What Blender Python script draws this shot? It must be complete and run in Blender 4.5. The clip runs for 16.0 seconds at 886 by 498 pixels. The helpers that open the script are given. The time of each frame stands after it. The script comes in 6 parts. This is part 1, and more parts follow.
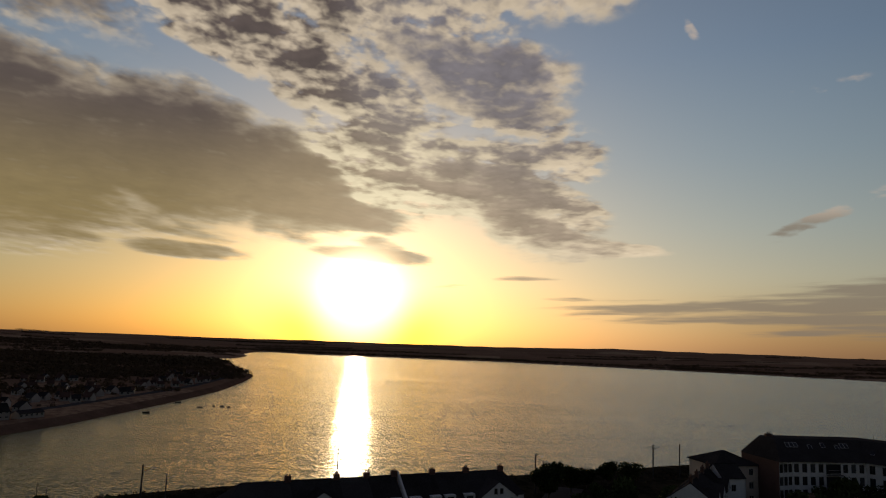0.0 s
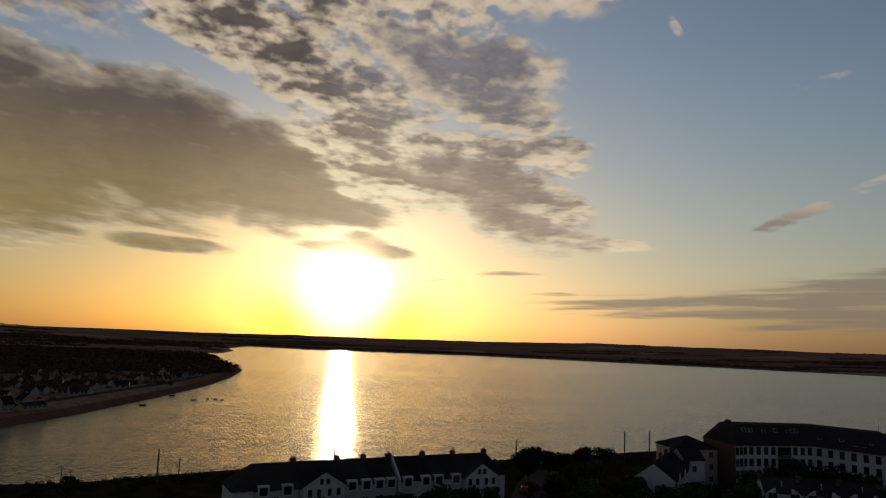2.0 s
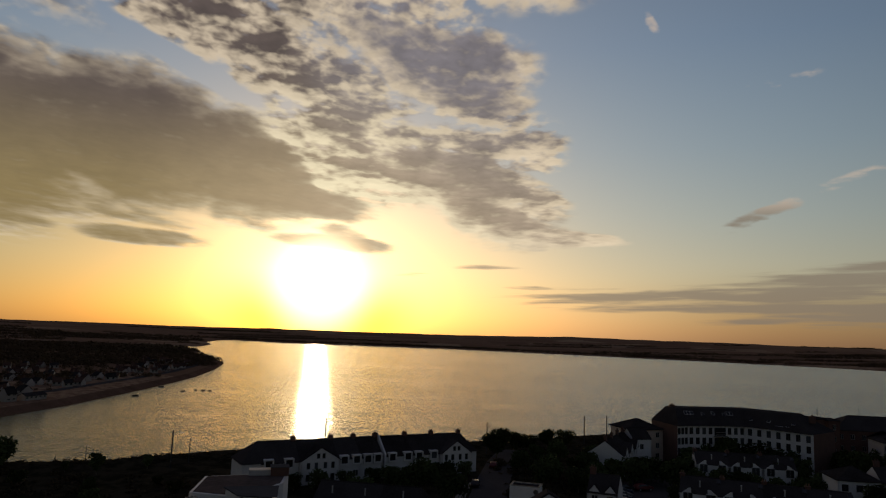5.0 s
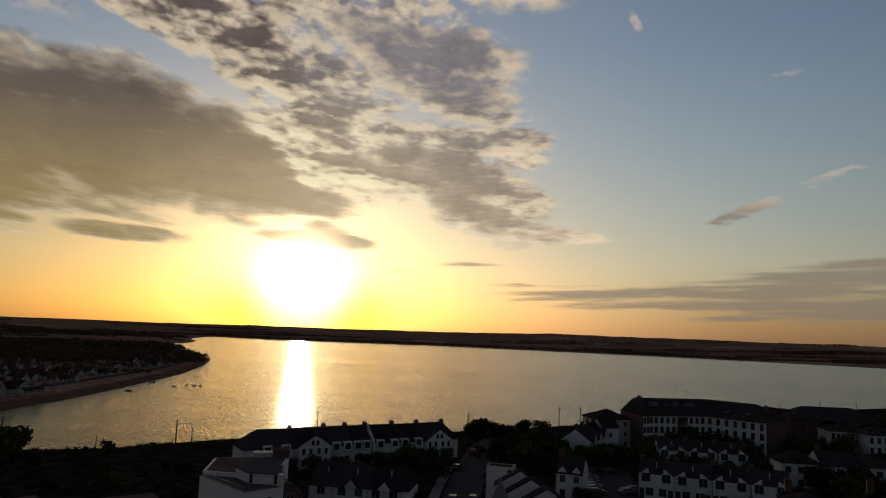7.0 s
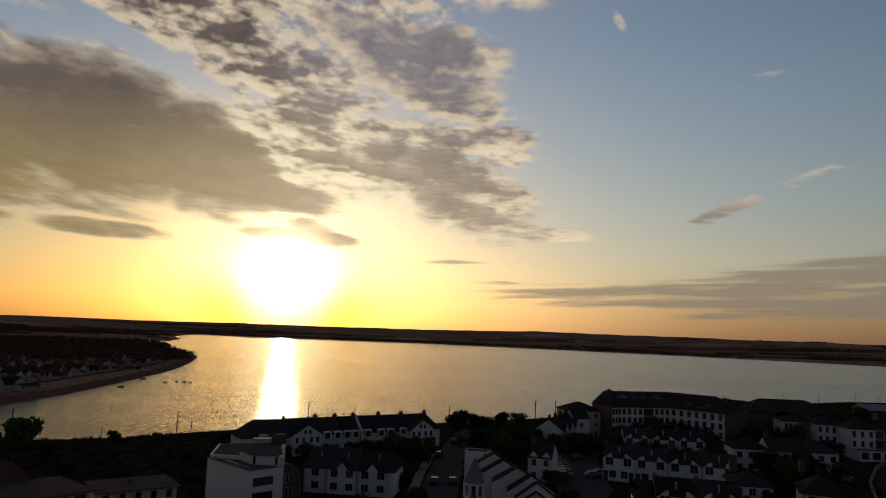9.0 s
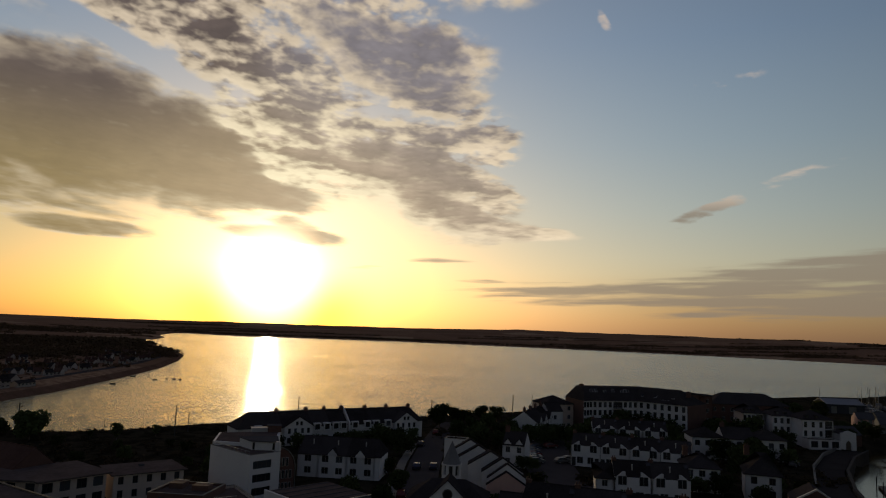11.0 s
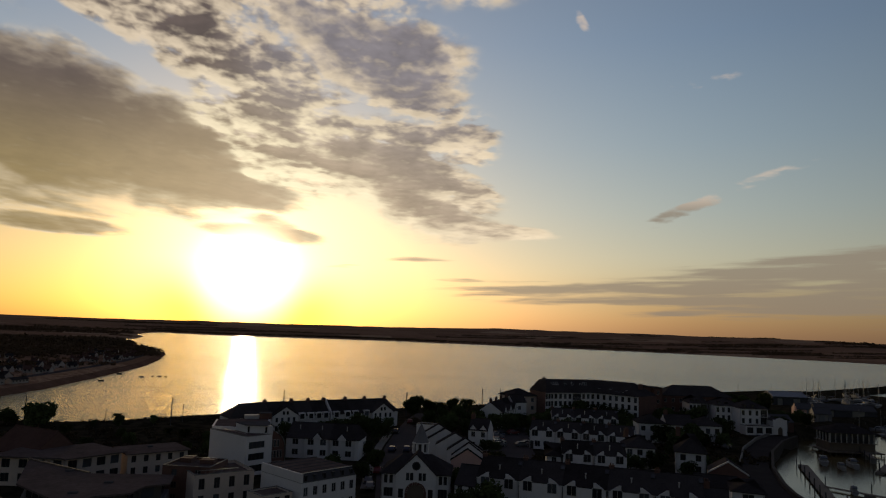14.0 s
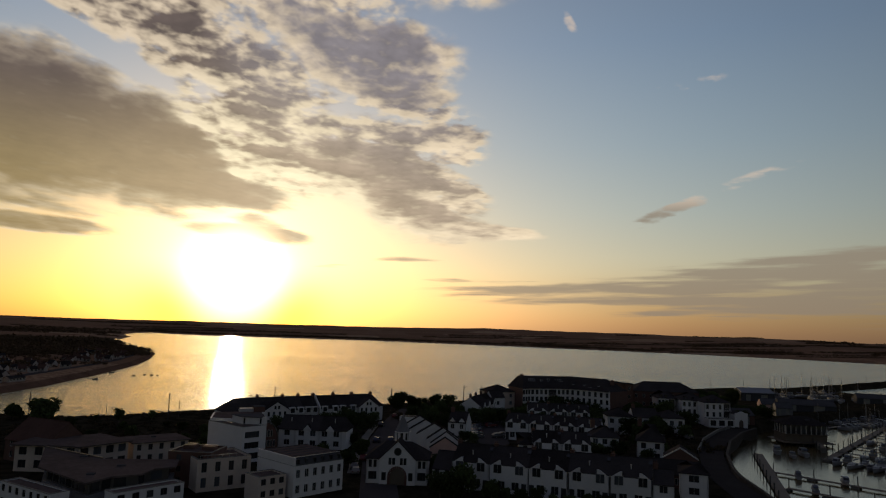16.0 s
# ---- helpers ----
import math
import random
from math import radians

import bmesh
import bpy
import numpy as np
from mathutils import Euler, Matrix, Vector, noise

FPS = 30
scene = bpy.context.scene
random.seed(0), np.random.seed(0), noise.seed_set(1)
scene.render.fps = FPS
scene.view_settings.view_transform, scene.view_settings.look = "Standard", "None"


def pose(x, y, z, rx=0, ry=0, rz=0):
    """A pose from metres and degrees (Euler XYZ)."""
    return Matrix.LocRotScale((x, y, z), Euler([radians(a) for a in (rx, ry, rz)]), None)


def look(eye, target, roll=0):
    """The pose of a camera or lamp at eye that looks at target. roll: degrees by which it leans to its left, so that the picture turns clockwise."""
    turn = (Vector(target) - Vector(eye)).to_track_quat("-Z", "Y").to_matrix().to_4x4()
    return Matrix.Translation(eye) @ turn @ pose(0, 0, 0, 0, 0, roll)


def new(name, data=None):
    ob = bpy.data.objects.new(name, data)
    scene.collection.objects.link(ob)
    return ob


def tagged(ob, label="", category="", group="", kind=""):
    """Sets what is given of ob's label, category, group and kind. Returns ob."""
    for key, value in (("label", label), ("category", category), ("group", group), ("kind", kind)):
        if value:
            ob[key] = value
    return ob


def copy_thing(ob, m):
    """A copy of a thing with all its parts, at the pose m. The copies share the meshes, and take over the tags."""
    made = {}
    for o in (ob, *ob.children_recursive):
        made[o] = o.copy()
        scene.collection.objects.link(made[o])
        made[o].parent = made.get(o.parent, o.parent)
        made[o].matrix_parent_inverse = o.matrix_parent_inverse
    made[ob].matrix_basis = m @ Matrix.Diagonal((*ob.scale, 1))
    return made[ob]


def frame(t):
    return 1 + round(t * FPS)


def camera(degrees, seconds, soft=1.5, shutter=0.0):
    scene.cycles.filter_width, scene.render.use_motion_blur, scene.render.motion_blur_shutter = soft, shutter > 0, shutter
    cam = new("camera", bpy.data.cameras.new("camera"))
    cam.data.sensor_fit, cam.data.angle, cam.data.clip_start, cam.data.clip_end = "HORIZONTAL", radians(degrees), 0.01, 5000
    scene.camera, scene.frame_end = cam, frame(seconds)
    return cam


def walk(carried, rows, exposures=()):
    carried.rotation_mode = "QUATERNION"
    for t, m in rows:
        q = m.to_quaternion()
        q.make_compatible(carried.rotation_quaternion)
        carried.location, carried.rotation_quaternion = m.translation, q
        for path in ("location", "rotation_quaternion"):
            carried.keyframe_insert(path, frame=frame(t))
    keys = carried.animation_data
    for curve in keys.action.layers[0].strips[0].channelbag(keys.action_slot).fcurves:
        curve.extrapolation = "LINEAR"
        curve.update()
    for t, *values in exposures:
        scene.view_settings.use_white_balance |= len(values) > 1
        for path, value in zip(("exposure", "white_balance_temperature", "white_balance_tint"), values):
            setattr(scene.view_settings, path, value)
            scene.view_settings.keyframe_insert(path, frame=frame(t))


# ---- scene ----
cam = camera(66.0, 16.0, soft=1.15)
# seconds, x, y, z, yaw, pitch, lean to the left
PATH = [
    (0, 0.00, 0.00, 35.00, 0.000, 7.974, 2.125),
    (1, -0.47, -6.58, 35.03, -0.632, 7.763, 2.093),
    (2, -0.95, -13.30, 35.06, -1.276, 7.571, 2.081),
    (3, -1.43, -20.10, 35.10, -1.930, 7.398, 2.081),
    (4, -1.91, -26.94, 35.15, -2.593, 7.244, 2.088),
    (5, -2.40, -33.80, 35.19, -3.263, 7.110, 2.098),
    (6, -2.88, -40.65, 35.22, -3.936, 6.994, 2.107),
    (7, -3.35, -47.48, 35.25, -4.609, 6.895, 2.112),
    (8, -3.81, -54.28, 35.27, -5.279, 6.815, 2.111),
    (9, -4.26, -61.04, 35.27, -5.944, 6.750, 2.102),
    (10, -4.68, -67.78, 35.27, -6.598, 6.702, 2.086),
    (11, -5.08, -74.50, 35.26, -7.237, 6.668, 2.063),
    (12, -5.46, -81.23, 35.23, -7.858, 6.647, 2.034),
    (13, -5.80, -87.99, 35.20, -8.456, 6.638, 2.001),
    (14, -6.10, -94.82, 35.16, -9.025, 6.640, 1.968),
    (15, -6.36, -101.76, 35.11, -9.559, 6.651, 1.938),
    (16, -6.58, -108.87, 35.06, -10.054, 6.670, 1.916),
]


def flown(x, y, z, yaw, pitch, lean):
    a, b = radians(yaw), radians(pitch)
    way = Vector((-math.sin(a) * math.cos(b), math.cos(a) * math.cos(b), math.sin(b)))
    eye = Vector((x, y, z))
    return look(eye, eye + way, lean)


walk(cam, [(t, flown(*r)) for t, *r in PATH], [(0, -0.12), (8, 0.0), (16, 0.2)])

# ---------------------------------------------------------------- sky and sun
SUN_AZ, SUN_EL = radians(-6.85), radians(3.5)
SUN_DIR = Vector((math.sin(SUN_AZ) * math.cos(SUN_EL), math.cos(SUN_AZ) * math.cos(SUN_EL), math.sin(SUN_EL)))


class Nodes:
    """Short hand for building node trees."""

    def __init__(self, tree):
        self.tree = tree

    def node(self, kind):
        return self.tree.nodes.new(kind)

    def put(self, socket, value):
        if isinstance(value, bpy.types.NodeSocket):
            self.tree.links.new(value, socket)
        elif value is not None:
            socket.default_value = value

    def m(self, op, a, b=None, c=None, clamp=False):
        n = self.node("ShaderNodeMath")
        n.operation, n.use_clamp = op, clamp
        for s, v in zip(n.inputs, (a, b, c)):
            self.put(s, v)
        return n.outputs[0]

    def v(self, op, a, b=None):
        n = self.node("ShaderNodeVectorMath")
        n.operation = op
        self.put(n.inputs[0], a)
        self.put(n.inputs[1], b)
        return n.outputs["Value" if op in ("DOT_PRODUCT", "LENGTH") else "Vector"]

    def xyz(self, x, y, z):
        n = self.node("ShaderNodeCombineXYZ")
        for s, v in zip(n.inputs, (x, y, z)):
            self.put(s, v)
        return n.outputs[0]

    def noise(self, vec, scale, detail=4.0, rough=0.55, distort=0.0, out="Fac"):
        n = self.node("ShaderNodeTexNoise")
        self.put(n.inputs["Vector"], vec)
        n.inputs["Scale"].default_value = scale
        n.inputs["Detail"].default_value = detail
        n.inputs["Roughness"].default_value = rough
        n.inputs["Distortion"].default_value = distort
        return n.outputs[out]

    def step(self, x, lo, hi):
        n = self.node("ShaderNodeMapRange")
        n.interpolation_type = "SMOOTHSTEP"
        self.put(n.inputs[0], x)
        self.put(n.inputs[1], lo)
        self.put(n.inputs[2], hi)
        return n.outputs[0]

    def mix(self, f, a, b, kind="MIX"):
        n = self.node("ShaderNodeMix")
        n.data_type, n.blend_type = "RGBA", kind
        self.put(n.inputs[0], f)
        self.put(n.inputs[6], a)
        self.put(n.inputs[7], b)
        return n.outputs[2]

    def ramp(self, x, stops):
        n = self.node("ShaderNodeValToRGB")
        r = n.color_ramp
        while len(r.elements) < len(stops):
            r.elements.new(0.5)
        for e, (p, c) in zip(r.elements, stops):
            e.position, e.color = p, (*c, 1)
        self.put(n.inputs[0], x)
        return n.outputs[0]


def rgb(r, g, b):
    return (r, g, b, 1.0)


# clouds: bearing, height, half length, half depth, slant (degrees), weight
WEST_BANK = [(-33.0, 13.2, 10.0, 6.2, -3, 1.15), (-22.0, 13.9, 9.0, 4.8, -7, 1.15), (-14.2, 13.0, 6.6, 3.9, -13, 1.12), (-8.6, 10.9, 5.2, 1.5, -8, 0.98), (-46.0, 14.0, 12.0, 7.0, 0, 1.0), (-42.0, 33.0, 20.0, 9.5, -8, 0.95)]
MACKEREL = [(-17.6, 24.4, 9.0, 3.2, -14, 0.89), (-9.0, 20.4, 7.4, 3.2, -16, 0.86), (-5.0, 16.2, 7.0, 3.2, -8, 0.83), (-3.2, 12.8, 5.5, 2.0, -12, 0.85),
            (-10.0, 30.0, 14.0, 5.0, -10, 0.88), (6.0, 16.6, 6.4, 2.2, -4, 0.80), (10.0, 15.2, 3.3, 1.2, -8, 0.79), (10.0, 11.8, 4.0, 1.5, -20, 0.75)]
EAST_BANK = [(3.0, 22.1, 7.0, 2.8, -2, 1.09), (-2.0, 24.6, 5.0, 1.8, -10, 0.80), (4.6, 19.5, 5.0, 1.2, 0, 0.98), (3.0, 12.9, 6.6, 2.5, -6, 1.08), (7.2, 10.5, 5.2, 2.3, -18, 1.10),
             (11.2, 8.4, 5.2, 0.85, -4, 1.14), (-1.0, 13.6, 4.4, 1.1, -10, 0.92), (7.0, 29.0, 8.0, 2.6, -5, 0.64), (-8.0, 39.0, 24.0, 6.5, -6, 0.9)]
LOW_CLOUD = [(-20.8, 6.7, 4.9, 0.66, -1, 0.72), (-30.0, 7.4, 3.8, 0.5, -8, 0.75), (-22.0, 8.3, 5.0, 0.5, -8, 0.55), (-5.8, 7.2, 4.8, 0.62, -3, 0.80), (-5.4, 7.9, 2.2, 0.8, -10, 0.52)]
GAPS = [(3.5, 17.4, 6.2, 0.6, -1, 0.45), (8.4, 11.2, 2.0, 0.5, 0, 0.40), (-19.0, 20.4, 6.0, 0.7, -22, 0.36), (-24.0, 9.8, 2.5, 0.4, -25, 0.26), (-19.0, 8.9, 4.0, 0.35, -8, 0.22)]
WISPS = [
    (20.4, 25.0, 1.0, 0.40, -52, 0.62), (30.2, 19.9, 2.2, 0.40, 9, 0.42), (28.6, 9.9, 2.6, 0.52, 22, 0.90),
    (34.0, 12.0, 4.6, 0.4, 16, 0.22), (26.9, 3.4, 15.3, 1.0, 1, 0.95), (34.3, 4.9, 9.5, 1.2, 7, 1.0),
    (30.1, 1.7, 4.1, 0.23, 0, 0.8), (38.5, 5.4, 7.0, 1.3, 5, 1.0), (36.0, 2.6, 10.5, 1.0, 2, 1.0), (46.0, 4.0, 9.0, 2.2, 2, 1.0),
    (9.9, 4.0, 2.5, 0.18, -1, 0.6), (7.0, 5.6, 2.7, 0.27, 2, 0.6), (0.9, 4.9, 1.6, 0.14, 2, 0.45),
]


def build_world():
    world = bpy.data.worlds.new("evening_sky")
    scene.world = world
    world.use_nodes = True
    n = Nodes(world.node_tree)
    world.node_tree.nodes.clear()
    coord = n.node("ShaderNodeTexCoord").outputs["Generated"]
    way = n.v("NORMALIZE", coord)
    sep = n.node("ShaderNodeSeparateXYZ")
    n.put(sep.inputs[0], way)
    az = n.m("DEGREES", n.m("ARCTAN2", sep.outputs[0], sep.outputs[1]))
    el = n.m("DEGREES", n.m("ARCSINE", sep.outputs[2]))
    off = n.m("DEGREES", n.m("ARCCOSINE", n.m("MINIMUM", n.v("DOT_PRODUCT", way, tuple(SUN_DIR)), 0.999999)))

    def times(col, f):
        s = n.v("SCALE", col)
        n.put(s.node.inputs["Scale"], f)
        return s

    sky = n.node("ShaderNodeTexSky")
    sky.sky_type, sky.sun_disc, sky.sun_elevation, sky.sun_rotation = "NISHITA", False, SUN_EL, SUN_AZ
    sky.altitude, sky.air_density, sky.dust_density, sky.ozone_density = 30, 1.0, 1.5, 1.2
    blue = times(sky.outputs[0], 0.05)
    # evening haze: warm by the horizon, blue above
    up = n.m("DIVIDE", n.m("MAXIMUM", el, 0.0), 90.0, clamp=True)
    haze = n.ramp(up, [(0.0, (0.245, 0.172, 0.118)), (0.02, (0.265, 0.215, 0.152)), (0.055, (0.275, 0.268, 0.212)),
                       (0.11, (0.205, 0.245, 0.250)), (0.17, (0.145, 0.205, 0.258)), (0.26, (0.090, 0.150, 0.238)),
                       (0.5, (0.056, 0.062, 0.112)), (1.0, (0.046, 0.044, 0.082))])
    toward = n.step(off, 95.0, 18.0)
    haze = n.mix(toward, n.mix(0.9, haze, rgb(0.0170, 0.0088, 0.0172)), haze)
    # dustier and yellower towards the western land
    haze = n.mix(n.m("MULTIPLY", n.step(az, -10.0, -21.0), n.step(el, 14.0, 7.0)), haze, n.mix(1.0, haze, rgb(0.62, 0.58, 0.46), "MULTIPLY"))
    # the low air darkens towards the east, away from the sun
    haze = n.mix(n.m("MULTIPLY", n.step(az, 12.0, 31.0), n.step(el, 6.5, 2.0)), haze, n.mix(1.0, haze, rgb(0.62, 0.57, 0.58), "MULTIPLY"))
    base = n.v("ADD", haze, blue)

    # light scattered forward round the low sun
    low = n.step(el, 0.6, 5.2)
    around = n.m("MULTIPLY", n.step(off, 9.5, 4.0), n.m("SUBTRACT", 1.0, low))
    base = n.mix(around, base, n.mix(1.0, base, rgb(1.0, 1.0, 0.22), "MULTIPLY"))
    tint = n.mix(low, rgb(1.0, 0.89, 0.03), rgb(1.0, 0.88, 0.60))
    core = n.m("MULTIPLY", n.m("EXPONENT", n.m("MULTIPLY", n.m("POWER", n.m("DIVIDE", off, 3.6), 3.0), -1.0)), 1.4)
    ring = n.m("MULTIPLY", n.m("EXPONENT", n.m("DIVIDE", off, -3.1)), 1.10)
    wide = n.m("MULTIPLY", n.m("EXPONENT", n.m("DIVIDE", off, -15.0)), n.m("MULTIPLY_ADD", n.step(az, -6.0, -26.0), -0.10, 0.18))
    glow = n.v("ADD", times(rgb(1.0, 0.94, 0.78)[:3], core), times(tint, ring))
    glow = n.v("ADD", glow, times(n.mix(low, rgb(1.0, 0.75, 0.56), rgb(1.0, 0.86, 0.70)), wide))

    # a level layer far above, seen aslant: nearer the horizon it draws together; its rows sink towards the east
    row = n.m("MULTIPLY_ADD", n.m("MINIMUM", az, 3.0), 0.05, el)
    far_off = n.m("ADD", n.m("MAXIMUM", row, -2.0), 4.0)
    q = n.xyz(n.m("MULTIPLY", az, 0.13), n.m("MULTIPLY", n.m("LOGARITHM", far_off, 2.71828), 6.6), 3.1)
    tear = n.noise(q, 0.8, 3.0, 0.55, out="Color")
    ts = n.node("ShaderNodeSeparateColor")
    n.put(ts.inputs[0], tear)
    wa = n.m("MULTIPLY_ADD", n.m("SUBTRACT", ts.outputs[0], 0.5), 5.5, az)
    we = n.m("MULTIPLY_ADD", n.m("SUBTRACT", ts.outputs[1], 0.5), 2.8, el)
    wa2 = n.m("MULTIPLY_ADD", n.m("SUBTRACT", ts.outputs[0], 0.5), 2.4, az)
    we2 = n.m("MULTIPLY_ADD", n.m("SUBTRACT", ts.outputs[1], 0.5), 0.7, el)

    def bank(a, e, ca, ce, ra, re, turn, weight):
        c, s = math.cos(radians(turn)), math.sin(radians(turn))
        da, de = n.m("SUBTRACT", a, ca), n.m("SUBTRACT", e, ce)
        x = n.m("MULTIPLY_ADD", da, c / ra, n.m("MULTIPLY", de, s / ra))
        y = n.m("MULTIPLY_ADD", da, -s / re, n.m("MULTIPLY", de, c / re))
        r = n.m("ADD", n.m("MULTIPLY", x, x), n.m("MULTIPLY", y, y))
        return n.m("MULTIPLY", n.m("EXPONENT", n.m("MULTIPLY", n.m("MULTIPLY", r, r), -0.7)), weight)

    def banks(a, e, rows, join="SMOOTH_MAX"):
        out = None
        for r in rows:
            b = bank(a, e, *r)
            out = b if out is None else n.m(join, out, b, 0.12)
        return out

    west, mack, east = banks(wa, we, WEST_BANK), banks(wa, we, MACKEREL), banks(wa, we, EAST_BANK)
    low_c, gap, thin = banks(wa2, we2, LOW_CLOUD), banks(wa2, we2, GAPS, "MAXIMUM"), banks(wa2, we2, WISPS, "MAXIMUM")

    # puffs in the layer, and the same puffs a little nearer the sun: their difference lights the rims
    def puffs(at):
        big, small = n.noise(at, 1.9, 2.0, 0.5, 0.15), n.noise(at, 5.6, 2.2, 0.5, 0.2)
        return n.m("ADD", n.m("MULTIPLY", big, 0.57), n.m("MULTIPLY", small, 0.43))

    puff, puff2 = puffs(q), puffs(n.v("ADD", q, (0.0, -0.16, 0.0)))
    relief = n.m("SUBTRACT", puff, puff2)
    # how fast the cover thickens upwards: undersides face the low sun, tops lie in shade
    below = n.m("SUBTRACT", we, 1.3)
    rise = n.m("SUBTRACT", n.m("MAXIMUM", east, mack), n.m("MAXIMUM", banks(wa, below, EAST_BANK), banks(wa, below, MACKEREL)))
    sheet_c = n.m("MAXIMUM", west, low_c)
    calm = n.step(n.m("SUBTRACT", sheet_c, n.m("MAXIMUM", mack, east)), -0.05, 0.45)
    cover = n.m("SUBTRACT", n.m("SMOOTH_MAX", n.m("MAXIMUM", mack, east), sheet_c, 0.10), gap)
    solid_e = n.step(n.m("SUBTRACT", east, mack), -0.05, 0.30)
    ragged = n.mix(calm, n.mix(solid_e, rgb(2.45, 2.45, 2.45), rgb(1.35, 1.35, 1.35)), rgb(1.0, 1.0, 1.0))
    body = n.m("ADD", cover, n.m("MULTIPLY", n.m("SUBTRACT", puff, 0.5), n.m("MULTIPLY", ragged, n.step(cover, 0.03, 0.40))))
    dens = n.step(body, 0.08, 0.58)
    thick = n.step(body, 0.36, 1.18)
    # thin parts let the low sun through, sunward flanks catch it, thick parts lie in their own shade
    lit = n.m("ADD", n.m("MULTIPLY", n.m("SUBTRACT", 1.0, thick), n.m("MULTIPLY_ADD", calm, -0.36, 0.74)), n.m("MULTIPLY_ADD", n.m("MULTIPLY", rise, n.m("SUBTRACT", 1.0, calm)), 0.55, n.m("MULTIPLY", relief, n.m("MULTIPLY_ADD", n.m("MAXIMUM", calm, n.m("MULTIPLY", solid_e, 0.55)), -3.4, 4.4))))
    lit = n.step(lit, 0.04, 1.0)
    near = n.step(off, 20.0, 4.0)
    high = n.step(el, 9.0, 22.0)
    shade_e = n.mix(high, rgb(0.345, 0.270, 0.200), rgb(0.185, 0.166, 0.178))
    shade_w = n.mix(n.step(el, 8.5, 19.0), rgb(0.260, 0.190, 0.082), rgb(0.098, 0.072, 0.062))
    shade = n.mix(n.m("MULTIPLY", near, 0.75), n.mix(n.step(az, -3.0, -12.0), shade_e, shade_w), rgb(0.42, 0.32, 0.20))
    cream = n.mix(near, n.mix(high, rgb(0.78, 0.64, 0.45), rgb(0.66, 0.54, 0.39)), rgb(1.0, 0.88, 0.58))
    mottled = n.m("MULTIPLY_ADD", n.m("SUBTRACT", puff, 0.5), n.m("MULTIPLY_ADD", calm, 0.9, -1.5), 1.0)
    bright = times(cream, n.m("MULTIPLY_ADD", n.m("SUBTRACT", puff, 0.5), n.m("MULTIPLY_ADD", near, 0.7, -1.1), 0.96))
    cloud = n.mix(lit, times(shade, mottled), bright)

    # thin streaks low in the east and small wisps above them
    streak = n.noise(n.xyz(n.m("MULTIPLY", az, 0.07), n.m("MULTIPLY", n.m("SUBTRACT", el, n.m("MULTIPLY", az, 0.03)), 1.1), 7.7), 1.7, 4.0, 0.55)
    above = n.step(el, 6.0, 8.0)
    torn_thin = n.mix(above, streak, puff)
    wispy = n.step(n.m("ADD", thin, n.m("MULTIPLY", n.m("SUBTRACT", torn_thin, 0.52), n.m("MULTIPLY_ADD", above, 1.0, 2.6))), 0.15, 0.95)
    veil = n.mix(n.step(el, 9.5, 11.5), rgb(0.222, 0.180, 0.135), rgb(0.58, 0.46, 0.36))

    colour = n.mix(n.m("MULTIPLY", n.m("MULTIPLY", wispy, n.step(thin, 0.02, 0.30)), 0.8), base, veil)
    dens = n.m("MULTIPLY", dens, n.m("MULTIPLY_ADD", n.step(off, 6.0, 2.5), -0.75, 1.0))
    colour = n.mix(n.m("MULTIPLY", dens, 0.95), colour, cloud)
    clear = n.m("SUBTRACT", 1.0, n.m("MULTIPLY", dens, 0.80))
    colour = n.v("ADD", colour, times(glow, clear))
    back = n.node("ShaderNodeBackground")
    n.put(back.inputs[0], colour)
    back.inputs[1].default_value = 1.0
    out = n.node("ShaderNodeOutputWorld")
    n.put(out.inputs[0], back.outputs[0])


build_world()

sun_data = bpy.data.lights.new("sun", "SUN")
sun_data.energy, sun_data.angle, sun_data.color = 0.65, radians(0.55), (1.0, 0.74, 0.40)
sun = new("sun", sun_data)
sun.matrix_world = look(SUN_DIR * 100, (0, 0, 0))


# ---------------------------------------------------------------- materials
def surface(name, colour, rough=0.8, metal=0.0, vary=0.25, grain=6.0, stain=0.35, bump=0.15, spec=0.5, each=0.0):
    """A weathered surface: colour with fine grain, broad stains and a fine relief. grain: features a metre."""
    mat = bpy.data.materials.new(name)
    mat.use_nodes = True
    n = Nodes(mat.node_tree)
    shader = mat.node_tree.nodes["Principled BSDF"]
    at = n.node("ShaderNodeNewGeometry").outputs["Position"]
    fine, broad = n.noise(at, grain, 5.0, 0.6), n.noise(at, stain, 4.0, 0.6)
    f = n.m("ADD", n.m("MULTIPLY", fine, 0.5), n.m("MULTIPLY", broad, 0.5))
    if each:
        rnd = n.node("ShaderNodeObjectInfo").outputs["Random"]
        f = n.m("ADD", f, n.m("MULTIPLY", n.m("SUBTRACT", rnd, 0.5), each))
    dark = tuple(c * (1 - vary) for c in colour)
    light = tuple(min(1, c * (1 + vary)) for c in colour)
    n.put(shader.inputs["Base Color"], n.ramp(f, [(0.3, dark), (0.7, light)]))
    n.put(shader.inputs["Roughness"], n.m("ADD", rough - 0.08, n.m("MULTIPLY", fine, 0.16), clamp=True))
    shader.inputs["Metallic"].default_value = metal
    shader.inputs["Specular IOR Level"].default_value = spec
    if bump:
        b = n.node("ShaderNodeBump")
        b.inputs["Strength"].default_value = bump
        b.inputs["Distance"].default_value = 0.05
        n.put(b.inputs["Height"], fine)
        n.put(shader.inputs["Normal"], b.outputs[0])
    return mat


